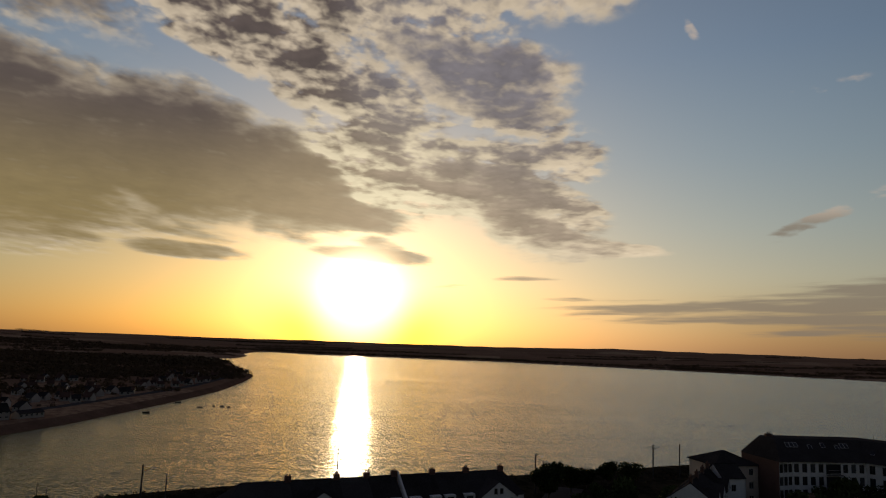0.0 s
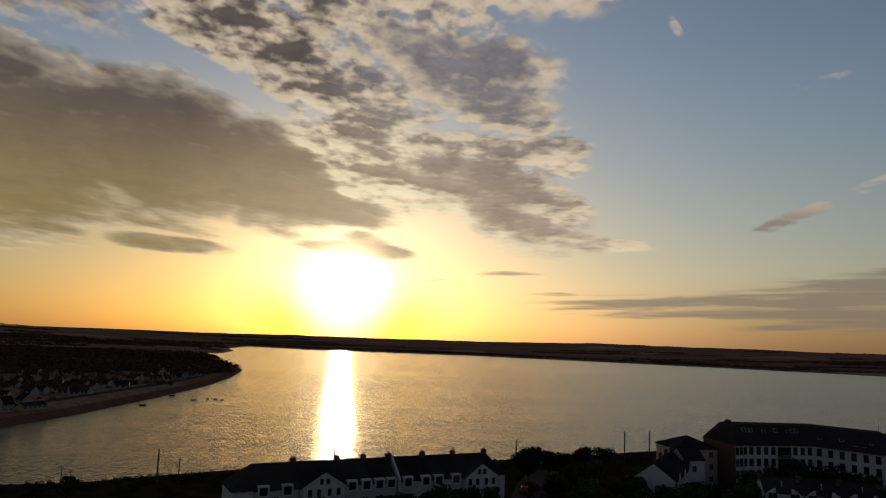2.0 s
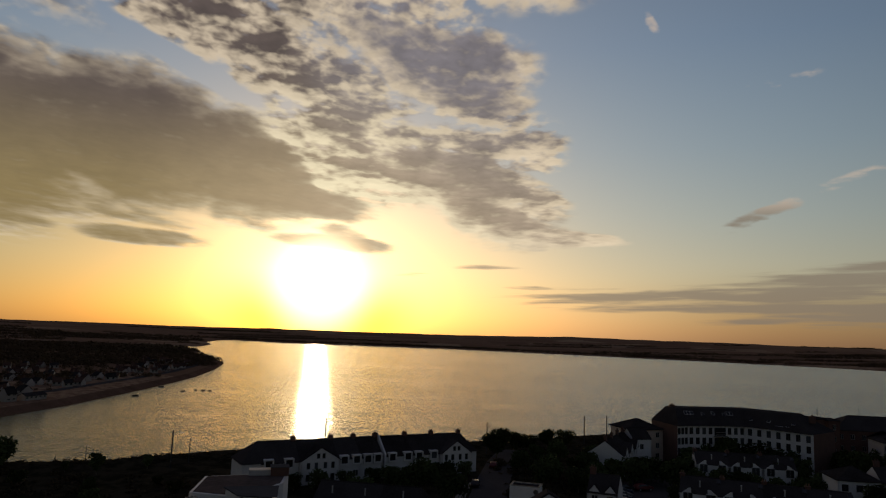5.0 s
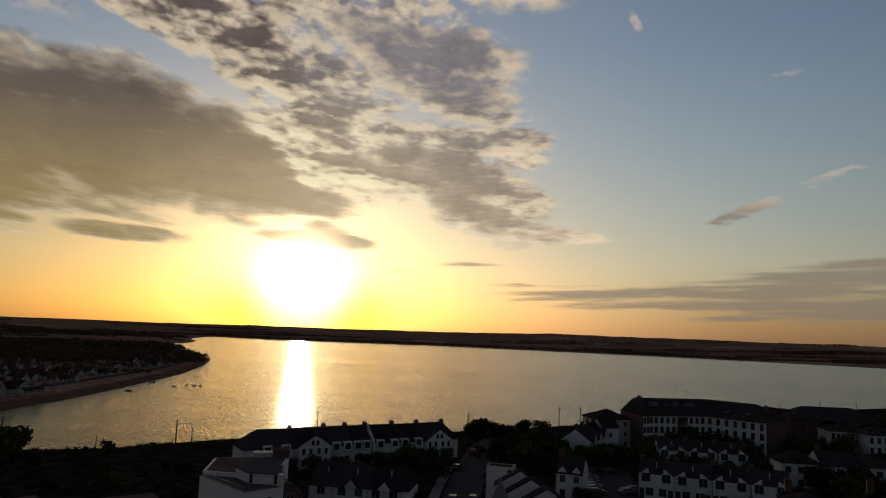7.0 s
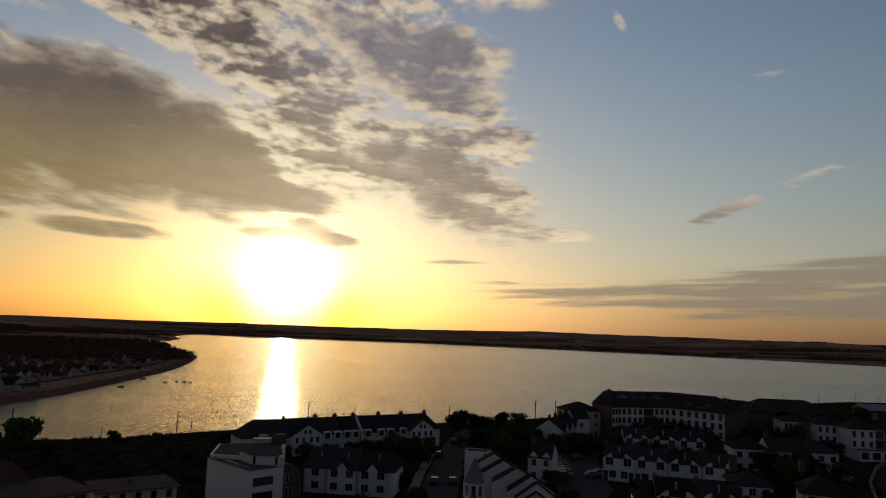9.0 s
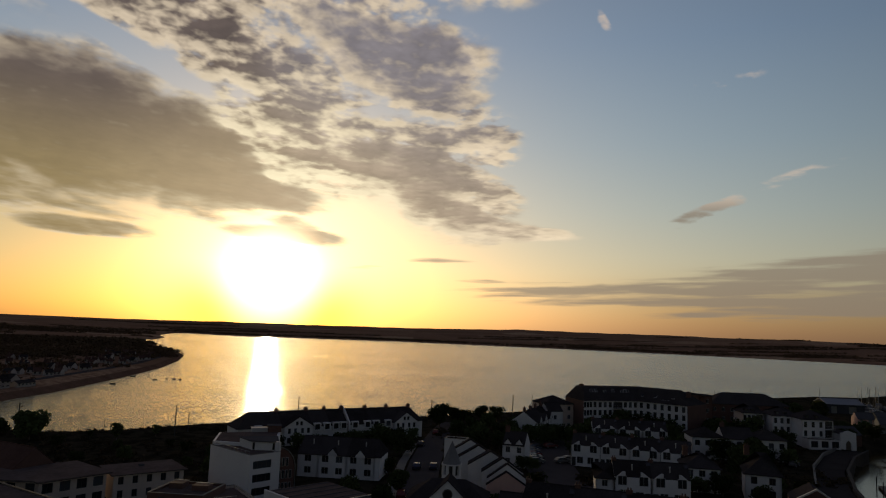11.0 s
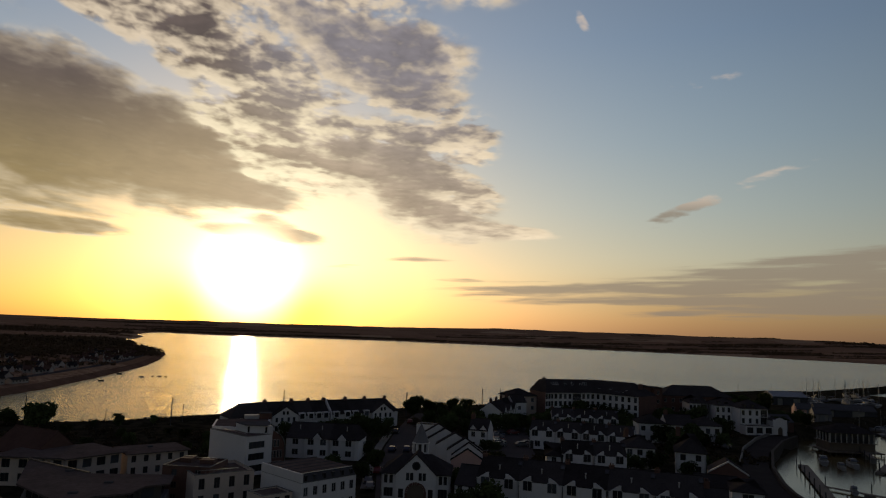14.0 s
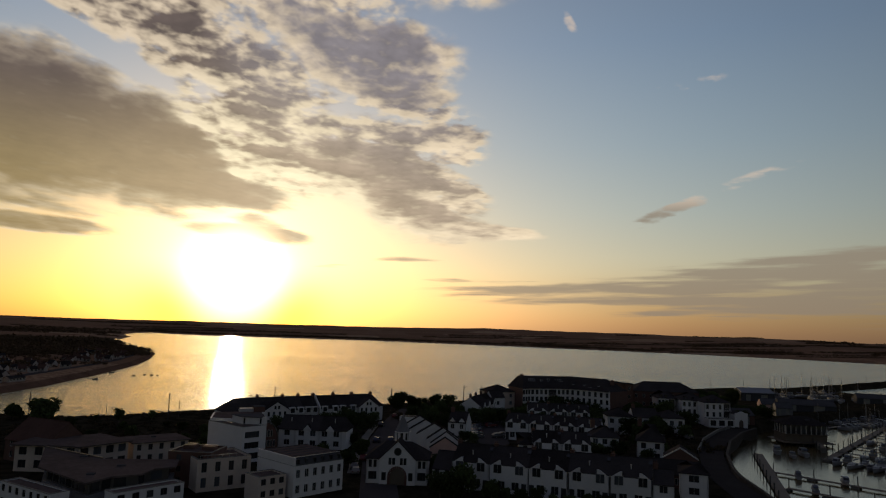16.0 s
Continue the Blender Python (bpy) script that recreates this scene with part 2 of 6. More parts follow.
def slate(name, colour, rough=0.85):
    """Slates: rows of overlapping courses with a broken tone."""
    mat = surface(name, colour, rough, vary=0.45, grain=3.0, stain=0.25, bump=0.0, each=0.3, spec=0.0)
    n = Nodes(mat.node_tree)
    shader = mat.node_tree.nodes["Principled BSDF"]
    geo = n.node("ShaderNodeNewGeometry").outputs["Position"]
    sep = n.node("ShaderNodeSeparateXYZ")
    n.put(sep.inputs[0], geo)
    rows = n.m("FRACT", n.m("MULTIPLY", sep.outputs[2], 5.5))
    b = n.node("ShaderNodeBump")
    b.inputs["Strength"].default_value, b.inputs["Distance"].default_value = 0.5, 0.03
    n.put(b.inputs["Height"], n.m("ADD", rows, n.noise(geo, 5.0, 3.0)))
    n.put(shader.inputs["Normal"], b.outputs[0])
    return mat


def glass(name, colour=(0.02, 0.022, 0.025), rough=0.06):
    mat = bpy.data.materials.new(name)
    mat.use_nodes = True
    n = Nodes(mat.node_tree)
    shader = mat.node_tree.nodes["Principled BSDF"]
    rnd = n.node("ShaderNodeObjectInfo").outputs["Random"]
    n.put(shader.inputs["Base Color"], n.ramp(rnd, [(0.0, colour), (0.75, colour), (1.0, tuple(c * 4 for c in colour))]))
    shader.inputs["Roughness"].default_value = rough
    return mat


def water_material():
    mat = bpy.data.materials.new("estuary_water")
    mat.use_nodes = True
    n = Nodes(mat.node_tree)
    shader = mat.node_tree.nodes["Principled BSDF"]
    at = n.node("ShaderNodeNewGeometry").outputs["Position"]
    calm = n.noise(n.v("MULTIPLY", at, (0.22, 1.0, 1.0)), 0.012, 4.0, 0.6)
    silty = n.ramp(calm, [(0.3, (0.085, 0.092, 0.030)), (0.7, (0.115, 0.122, 0.042))])
    n.put(shader.inputs["Roughness"], n.m("ADD", 0.12, n.m("MULTIPLY", calm, 0.08)))
    shader.inputs["IOR"].default_value = 1.333

    # wave slopes at five sizes, added to the upright normal; crests run across the wind from the west
    def slope(scale, amount, squeeze):
        c = n.noise(n.v("MULTIPLY", at, (squeeze, 1.0, 1.0)), scale, 2.0, 0.5, out="Color")
        return n.v("MULTIPLY", n.v("SUBTRACT", c, (0.5, 0.5, 0.5)), (amount * 0.75, amount * 1.3, 0.0))

    tilt = n.v("ADD", slope(3.4, 0.80, 0.55), n.v("ADD", slope(1.3, 0.30, 0.42), n.v("ADD", slope(0.42, 0.08, 0.30), n.v("ADD", slope(0.15, 0.07, 0.22), slope(0.03, 0.05, 0.10)))))
    windy = n.v("SCALE", tilt)
    # the walled basin lies sheltered
    pos = n.node("ShaderNodeSeparateXYZ")
    n.put(pos.inputs[0], at)
    open_water = n.step(n.m("SUBTRACT", pos.outputs[1], n.m("MULTIPLY", pos.outputs[0], 0.62)), 55.0, 105.0)
    n.put(windy.node.inputs["Scale"], n.m("MULTIPLY", n.m("MULTIPLY_ADD", calm, 1.2, 0.4), n.m("MULTIPLY_ADD", open_water, 0.93, 0.07)))
    n.put(shader.inputs["Base Color"], n.mix(open_water, rgb(0.075, 0.052, 0.016), silty))
    lean = n.v("SCALE", (0.0, -0.045, 0.0))
    n.put(lean.node.inputs["Scale"], open_water)
    n.put(shader.inputs["Normal"], n.v("NORMALIZE", n.v("ADD", n.v("ADD", windy, lean), (0.0, 0.0, 1.0))))
    return mat


def land_material():
    mat = bpy.data.materials.new("fields_and_scrub")
    mat.use_nodes = True
    n = Nodes(mat.node_tree)
    shader = mat.node_tree.nodes["Principled BSDF"]
    at = n.node("ShaderNodeNewGeometry").outputs["Position"]
    fields = n.node("ShaderNodeTexVoronoi")
    n.put(fields.inputs["Vector"], n.v("ADD", at, n.v("SCALE", n.noise(at, 0.004, 2.0, out="Color"))))
    fields.inputs["Scale"].default_value = 0.006
    sep = n.node("ShaderNodeSeparateColor")
    n.put(sep.inputs[0], fields.outputs["Color"])
    # field tones raised in colour to stand in for haze over the far land
    tone = n.ramp(sep.outputs[0], [(0.0, (0.19, 0.120, 0.085)), (0.5, (0.23, 0.148, 0.105)), (0.88, (0.28, 0.185, 0.13)), (1.0, (0.42, 0.31, 0.22))])
    rough = n.noise(at, 0.25, 6.0, 0.65)
    hazed_land = n.mix(n.step(rough, 0.35, 0.62), rgb(0.17, 0.105, 0.073), tone)
    # town ground, gardens and yards alike, toned near-black on this side of the water
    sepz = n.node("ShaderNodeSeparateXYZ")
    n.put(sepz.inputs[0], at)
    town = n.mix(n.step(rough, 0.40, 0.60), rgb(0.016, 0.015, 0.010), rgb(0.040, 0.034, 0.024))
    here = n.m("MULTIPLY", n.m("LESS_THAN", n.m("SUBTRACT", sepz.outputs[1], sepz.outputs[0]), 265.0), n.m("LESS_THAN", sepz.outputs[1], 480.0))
    n.put(shader.inputs["Base Color"], n.mix(here, hazed_land, town))
    shader.inputs["Roughness"].default_value = 0.95
    shader.inputs["Specular IOR Level"].default_value = 0.0
    b = n.node("ShaderNodeBump")
    b.inputs["Strength"].default_value, b.inputs["Distance"].default_value = 0.8, 0.4
    n.put(b.inputs["Height"], rough)
    n.put(shader.inputs["Normal"], b.outputs[0])
    return mat


WHITE = surface("white_render", (0.60, 0.59, 0.60), 0.85, vary=0.10, grain=2.5, stain=0.35, bump=0.1, each=0.5)
CREAM = surface("cream_render", (0.56, 0.47, 0.41), 0.85, vary=0.12, grain=2.5, stain=0.3, bump=0.1)
PINK = surface("pink_render", (0.56, 0.36, 0.31), 0.85, vary=0.12, grain=2.5, stain=0.3, bump=0.1)
GREYWALL = surface("grey_cladding", (0.17, 0.17, 0.18), 0.75, spec=0.1, vary=0.15, grain=2.0, stain=0.3, bump=0.1)
BRICK = surface("red_brick", (0.11, 0.058, 0.046), 0.9, vary=0.3, grain=9.0, stain=0.5, bump=0.4)
SLATE = slate("slate_roof", (0.040, 0.036, 0.038))
TILE = slate("brown_roof_tile", (0.075, 0.045, 0.038))
DARKCLAD = surface("dark_sheet_cladding", (0.060, 0.062, 0.070), 0.9, spec=0.05, vary=0.2, grain=2.0, stain=0.3, bump=0.1)
FELT = surface("flat_roof_felt", (0.105, 0.085, 0.082), 0.9, spec=0.0, vary=0.35, grain=1.2, stain=0.18, bump=0.2)
ZINC = surface("zinc_sheet", (0.075, 0.076, 0.085), 0.75, 0.0, spec=0.0, vary=0.15, grain=1.5, stain=0.3, bump=0.05)
OFFWHITE = surface("pale_grey_render", (0.40, 0.39, 0.40), 0.88, vary=0.14, grain=2.5, stain=0.3, bump=0.1, each=0.4)
PANE = glass("window_glass")
FRAME = surface("window_frame_white", (0.42, 0.41, 0.40), 0.5, vary=0.06, bump=0.0)
DARKFRAME = surface("window_frame_dark", (0.06, 0.055, 0.05), 0.5, vary=0.1, bump=0.0)
STONE = surface("grey_stone", (0.055, 0.048, 0.044), 0.95, spec=0.15, vary=0.3, grain=3.0, stain=0.4, bump=0.4)
CONCRETE = surface("concrete", (0.13, 0.125, 0.12), 0.88, vary=0.2, grain=3.0, stain=0.3, bump=0.2)
ASPHALT = surface("asphalt", (0.072, 0.066, 0.068), 0.95, spec=0.0, vary=0.25, grain=5.0, stain=0.15, bump=0.2)
QUAYSIDE = surface("worn_concrete_road", (0.046, 0.042, 0.042), 0.95, spec=0.0, vary=0.25, grain=3.0, stain=0.2, bump=0.2)
WOOD = surface("weathered_timber", (0.11, 0.085, 0.065), 0.8, vary=0.3, grain=4.0, stain=0.5, bump=0.3)
STEEL = surface("galvanised_steel", (0.20, 0.20, 0.20), 0.5, 0.6, vary=0.2, bump=0.05)
BLACKMETAL = surface("dark_painted_metal", (0.03, 0.03, 0.032), 0.65, 0.2, vary=0.2, bump=0.05)
FARLEAF = surface("far_woods_leaves", (0.105, 0.072, 0.045), 0.95, vary=0.25, grain=0.2, stain=0.02, bump=0.0, spec=0.0)
LEAF = surface("leaves", (0.045, 0.060, 0.022), 0.8, vary=0.45, grain=2.0, stain=0.4, bump=0.0, spec=0.02, each=0.4)
BARK = surface("bark", (0.09, 0.07, 0.05), 0.95, vary=0.35, grain=8.0, bump=0.5)
HULL = surface("white_gelcoat", (0.20, 0.20, 0.22), 0.5, vary=0.06, grain=1.0, bump=0.0, each=0.4)
NAVY = surface("navy_canvas", (0.03, 0.045, 0.10), 0.8, vary=0.2, bump=0.1)
ALU = surface("mast_aluminium", (0.30, 0.30, 0.31), 0.5, 0.5, vary=0.08, bump=0.0)
TYRE = surface("tyre_rubber", (0.02, 0.02, 0.02), 0.85, vary=0.2, bump=0.0)
SHINGLE = surface("shingle_shore", (0.14, 0.085, 0.062), 0.95, spec=0.0, vary=0.4, grain=1.5, stain=0.1, bump=0.4)
SHEDROOF = surface("blue_grey_sheet", (0.17, 0.18, 0.22), 0.6, 0.1, vary=0.15, grain=1.5, stain=0.3, bump=0.05)
# white render dimmed in its colour to imitate backlit walls across the water
DIM = surface("dimmed_render", (0.37, 0.33, 0.31), 0.9, vary=0.15, grain=2.5, stain=0.3, bump=0.1, each=0.5)
SCRUB = surface("scrub_leaves", (0.060, 0.046, 0.028), 0.95, vary=0.35, grain=1.0, stain=0.2, bump=0.0, spec=0.0)
WATER, LAND = water_material(), land_material()


# ---------------------------------------------------------------- mesh helpers
def finish(bm, name, mat, smooth=False):
    me = bpy.data.meshes.new(name)
    bm.normal_update()
    bm.to_mesh(me)
    bm.free()
    me.materials.append(mat)
    if smooth:
        me.polygons.foreach_set("use_smooth", [True] * len(me.polygons))
    return me


def part(name, bm, material, parent, label="", at=None, smooth=False):
    ob = new(name, finish(bm, name, material, smooth))
    ob.parent = parent
    if at is not None:
        ob.matrix_basis = at
    return tagged(ob, label)


def share(name, me, parent, at, label=""):
    ob = new(name, me)
    ob.parent = parent
    ob.matrix_basis = at
    return tagged(ob, label)


def thing(name, label, category, group="", kind="", at=None):
    ob = new(name)
    ob.empty_display_size = 0.5
    if at is not None:
        ob.matrix_basis = at
    return tagged(ob, label, category, group, kind)


def quad(bm, *pts):
    return bm.faces.new([bm.verts.new(p) for p in pts])


def box(bm, x0, x1, y0, y1, z0, z1):
    v = [bm.verts.new((x, y, z)) for z in (z0, z1) for y in (y0, y1) for x in (x0, x1)]
    for f in ((0, 2, 3, 1), (4, 5, 7, 6), (0, 1, 5, 4), (2, 6, 7, 3), (0, 4, 6, 2), (1, 3, 7, 5)):
        bm.faces.new([v[i] for i in f])
    return v


def prism(bm, pts, y0, y1):
    """A solid whose outline (x, z) is drawn out from y0 to y1."""
    a = [bm.verts.new((x, y0, z)) for x, z in pts]
    b = [bm.verts.new((x, y1, z)) for x, z in pts]
    bm.faces.new(a)
    bm.faces.new(b[::-1])
    for i in range(len(pts)):
        j = (i + 1) % len(pts)
        bm.faces.new((a[j], a[i], b[i], b[j]))


def slab(bm, pts, z0, z1):
    """A flat solid on the outline (x, y)."""
    a = [bm.verts.new((x, y, z0)) for x, y in pts]
    b = [bm.verts.new((x, y, z1)) for x, y in pts]
    bm.faces.new(a[::-1])
    bm.faces.new(b)
    for i in range(len(pts)):
        j = (i + 1) % len(pts)
        bm.faces.new((a[i], a[j], b[j], b[i]))


def rod(bm, p, q, r0, r1=None, sides=8):
    p, q = Vector(p), Vector(q)
    r1 = r0 if r1 is None else r1
    t = (q - p).to_track_quat("Z", "Y").to_matrix()
    rings = []
    for c, r in ((p, r0), (q, r1)):
        rings.append([bm.verts.new(c + t @ Vector((math.cos(6.28319 * i / sides) * r, math.sin(6.28319 * i / sides) * r, 0))) for i in range(sides)])
    for i in range(sides):
        j = (i + 1) % sides
        bm.faces.new((rings[0][i], rings[0][j], rings[1][j], rings[1][i]))
    bm.faces.new(rings[0][::-1])
    bm.faces.new(rings[1])


def solid(fill, *args):
    bm = bmesh.new()
    fill(bm, *args)
    return bm


def pierced(bm, w, z0, z1, holes, deep=0.18, x0=0.0):
    """A wall face at y = 0, looking to -y, with openings (x0, x1, z0, z1) and their reveals."""
    xs = sorted({x0, x0 + w, *(h[0] for h in holes), *(h[1] for h in holes)})
    zs = sorted({z0, z1, *(h[2] for h in holes), *(h[3] for h in holes)})
    for i in range(len(xs) - 1):
        for k in range(len(zs) - 1):
            cx, cz = (xs[i] + xs[i + 1]) / 2, (zs[k] + zs[k + 1]) / 2
            if any(h[0] < cx < h[1] and h[2] < cz < h[3] for h in holes):
                continue
            quad(bm, (xs[i], 0, zs[k]), (xs[i + 1], 0, zs[k]), (xs[i + 1], 0, zs[k + 1]), (xs[i], 0, zs[k + 1]))
    for a, b, c, d in holes:
        quad(bm, (a, 0, c), (a, deep, c), (b, deep, c), (b, 0, c))
        quad(bm, (a, 0, d), (b, 0, d), (b, deep, d), (a, deep, d))
        quad(bm, (a, 0, c), (a, 0, d), (a, deep, d), (a, deep, c))
        quad(bm, (b, 0, c), (b, deep, c), (b, deep, d), (b, 0, d))


CACHE = {}


def window_meshes(w, h, dark, bars):
    key = (round(w, 2), round(h, 2), dark, bars)
    if key not in CACHE:
        f = bmesh.new()
        e = 0.07
        box(f, 0, e, -0.02, 0.06, 0, h), box(f, w - e, w, -0.02, 0.06, 0, h)
        box(f, e, w - e, -0.02, 0.06, 0, e), box(f, e, w - e, -0.02, 0.06, h - e, h)
        for i in range(1, bars + 1):
            x = w * i / (bars + 1)
            box(f, x - 0.03, x + 0.03, -0.01, 0.05, e, h - e)
        g = solid(box, e, w - e, 0.015, 0.03, e, h - e)
        CACHE[key] = (finish(f, "window", DARKFRAME if dark else FRAME), finish(g, "pane", PANE))
    return CACHE[key]


def window(parent, x, z, w, h, at=None, dark=False, bars=1, deep=0.12):
    """A window set into an opening of a wall that looks to -y (or whose pose is at)."""
    f, g = window_meshes(w, h, dark, bars)
    m = (at or Matrix()) @ Matrix.Translation((x, deep, z))
    win = share("window", f, parent, m)
    share("pane", g, win, Matrix())
    return win


def door(parent, x, w=0.95, h=2.1, at=None, mat=None):
    d = bmesh.new()
    box(d, 0, w, 0, 0.06, 0, h)
    box(d, 0.12, w - 0.12, -0.02, 0, 0.2, 0.9)
    box(d, 0.12, w - 0.12, -0.02, 0, 1.1, h - 0.2)
    return part("door", d, mat or BLACKMETAL, parent, "", (at or Matrix()) @ Matrix.Translation((x, 0.12, 0)))


# ---------------------------------------------------------------- land and water
# outlines of the shore, seen from above
HOME = [(-4900, -400), (70, -400), (76, -60), (82, 10), (86, 22), (91, 38), (95, 47), (105.5, 66), (120, 87), (136, 105), (149, 116), (152.5, 123), (158, 129),
        (166, 131.5), (178, 135), (206, 154), (230, 164), (258, 174), (296, 206), (326, 252), (320, 280), (292, 300), (262, 302), (210, 280), (150, 250), (100, 218), (68, 203),
        (41, 189), (18, 178), (-8, 168), (-42, 156), (-56, 147), (-71, 136), (-87, 131), (-106, 139), (-135, 165), (-144, 215),
        (-143, 236), (-139.5, 265), (-138.5, 330), (-139, 400), (-141, 450), (-152, 540), (-170, 640), (-186, 662), (-198, 719), (-235, 800), (-269, 900),
        (-352, 973), (-600, 1010), (-4900, 1040)]
FAR = [(-4900, 1080), (-700, 1090), (-420, 1105), (-332, 1127), (-345, 1200), (-358, 1295), (-420, 1480), (-446, 1681), (-449, 1804), (-358, 1715),
       (-275, 1650), (-184, 1652), (-74, 1640), (134, 1620), (353, 1477), (536, 1364), (712, 1223), (868, 1040), (938, 900),
       (1150, 830), (1800, 760), (4900, 700), (4900, 4900), (-4900, 4900)]
CAUSEWAY = [(262, 292), (318, 268), (330, 309), (484, 395), (710, 523), (1010, 697), (1400, 930), (1400, 948), (1000, 714), (700, 541), (474, 412), (300, 312)]


def shore_distance(px, py, poly):
    """Distance to the outline, positive inside."""
    best = np.full(px.shape, 1e9)
    inside = np.zeros(px.shape, bool)
    for (ax, ay), (bx, by) in zip(poly, poly[1:] + poly[:1]):
        dx, dy = bx - ax, by - ay
        t = np.clip(((px - ax) * dx + (py - ay) * dy) / (dx * dx + dy * dy), 0, 1)
        best = np.minimum(best, np.hypot(px - ax - t * dx, py - ay - t * dy))
        cross = (ay > py) != (by > py)
        inside ^= cross & (px < (bx - ax) * (py - ay) / (by - ay + 1e-12) + ax)
    return np.where(inside, best, -best)


def smooth01(x):
    x = np.clip(x, 0, 1)
    return x * x * (3 - 2 * x)


def waves(x, y, scale, seed):
    rng = np.random.RandomState(seed)
    out = np.zeros(x.shape)
    for i in range(9):
        a, f, p = rng.uniform(0, 6.28), rng.uniform(0.6, 2.2) / scale, rng.uniform(0, 6.28)
        out += np.sin((x * np.cos(a) + y * np.sin(a)) * f * 6.28 + p) / 9
    return out


GROUND = 3.0


def land_height(x, y):
    home, far, dam = shore_distance(x, y, HOME), shore_distance(x, y, FAR), shore_distance(x, y, CAUSEWAY)
    town = (x > -130) & (y < 300)
    bank = np.where(town, np.where((x > 72) & (y < 200), 4.0, 1.2), 0.5)
    h = np.clip(home * bank, -2.5, GROUND)
    inland = smooth01((-x - 230) / 900) * smooth01(home / 500)
    h = np.where(home > 0, h + inland * (20 + 7 * waves(x, y, 700, 3)), h)
    # railway bank along the shore
    rail = np.exp(-((home - 7) / 4.5) ** 2) * ((y > 120) & (y < 330) & (x > -130) & (home > 0))
    h = h + rail * np.clip(home * 0.4, 0, 1.1)
    hills = smooth01(far / 1500)
    hf = np.clip(far * 0.10, -2.5, 2.5) + np.where(far > 0, hills * (25 + 9 * waves(x, y, 900, 5) + 3 * waves(x, y, 260, 6) + 13 * np.exp(-((x - 1150) / 900) ** 2) + 5 * np.exp(-((x - 860) / 130) ** 2 - ((y - 3500) / 300) ** 2)), 0)
    hd = np.clip(dam * 0.6, -2.5, 3.4)
    return np.maximum(np.maximum(h, hf), hd)


def axis(lo, a, b, hi, step, grow):
    mid = list(np.arange(a, b + 0.1, step))
    left, right, d = [], [], step
    x = a
    while x > lo:
        d *= grow
        x -= d
        left.append(max(x, lo))
    x, d = b, step
    while x < hi:
        d *= grow
        x += d
        right.append(min(x, hi))
    return np.array(left[::-1] + mid + right)


def sheet(name, xs, ys, zfun, mat):
    gx, gy = np.meshgrid(xs, ys)
    gz = zfun(gx, gy)
    nx, ny = len(xs), len(ys)
    idx = np.arange(nx * ny).reshape(ny, nx)
    faces = np.stack([idx[:-1, :-1], idx[:-1, 1:], idx[1:, 1:], idx[1:, :-1]], -1).reshape(-1, 4)
    me = bpy.data.meshes.new(name)
    me.from_pydata(np.stack([gx, gy, gz], -1).reshape(-1, 3).tolist(), [], faces.tolist())
    me.materials.append(mat)
    me.polygons.foreach_set("use_smooth", [True] * len(me.polygons))
    return new(name, me)


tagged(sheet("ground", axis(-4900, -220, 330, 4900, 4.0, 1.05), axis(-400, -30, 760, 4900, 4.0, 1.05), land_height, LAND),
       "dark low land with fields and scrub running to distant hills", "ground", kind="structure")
tagged(sheet("water", axis(-4900, -300, 300, 4900, 100.0, 1.4), axis(-400, 0, 600, 4900, 100.0, 1.4), lambda x, y: x * 0.0, WATER),
       "calm estuary water with fine ripples at sunset", "water", kind="structure")


def land_at(x, y):
    return float(land_height(np.array([float(x)]), np.array([float(y)]))[0])


def strip(name, pts, width, z, mat, label, category, thick=0.12):
    """A road or path along a line of points."""
    bm = bmesh.new()
    rows = []
    for i, p in enumerate(pts):
        a, b = Vector(pts[max(0, i - 1)]), Vector(pts[min(len(pts) - 1, i + 1)])
        d = (b - a).normalized()
        s = Vector((d.y, -d.x)) * width / 2
        rows.append([bm.verts.new((p[0] + k * s.x, p[1] + k * s.y, z + dz)) for k, dz in ((-1, -thick), (-1, 0), (1, 0), (1, -thick))])
    for r, s in zip(rows, rows[1:]):
        for k in range(3):
            bm.faces.new((r[k], r[k + 1], s[k + 1], s[k]))
    ob = new(name, finish(bm, name, mat))
    return tagged(ob, label, category, kind="structure")


G = GROUND
strip("road", [(6, 20), (8, 45), (10, 70), (14, 95), (19, 120), (25, 146), (31, 165)], 7.5, G + 0.10, ASPHALT, "dark asphalt street between the houses", "road")
strip("pavement", [(2.2, 45), (4.6, 70), (8.6, 95), (13.6, 120)], 2.0, G + 0.22, CONCRETE, "grey concrete pavement with a kerb along the street", "pavement", 0.2)
strip("car_park", [(41, 66), (43, 85), (46, 102), (52, 120), (60, 134)], 12.0, G + 0.09, ASPHALT, "dark asphalt car park between terraces", "car park")


def beside(line, d):
    """The line moved sideways by d, to its left as it runs."""
    out = []
    for i, p in enumerate(line):
        a, b = Vector(line[max(0, i - 1)]), Vector(line[min(len(line) - 1, i + 1)])
        n = (b - a).normalized()
        out.append((p[0] - n.y * d, p[1] + n.x * d))
    return out


QUAY = [(79, -20), (82, 10), (86, 22), (91, 38), (95, 47), (105.5, 66), (120, 87), (136, 105), (149, 116)]
strip("quay_road", beside(QUAY, 4.2), 6.4, G + 0.11, QUAYSIDE, "grey curving quayside road by the marina", "road")
strip("quay_wall", beside(QUAY, 0.2), 0.7, G + 0.75, STONE, "rough stone quay wall above the basin", "quay wall", 5.0)
strip("parapet", beside(QUAY, 7.8)[5:], 0.45, G + 0.95, CONCRETE, "pale low parapet curving along the quayside road", "wall", 1.2)


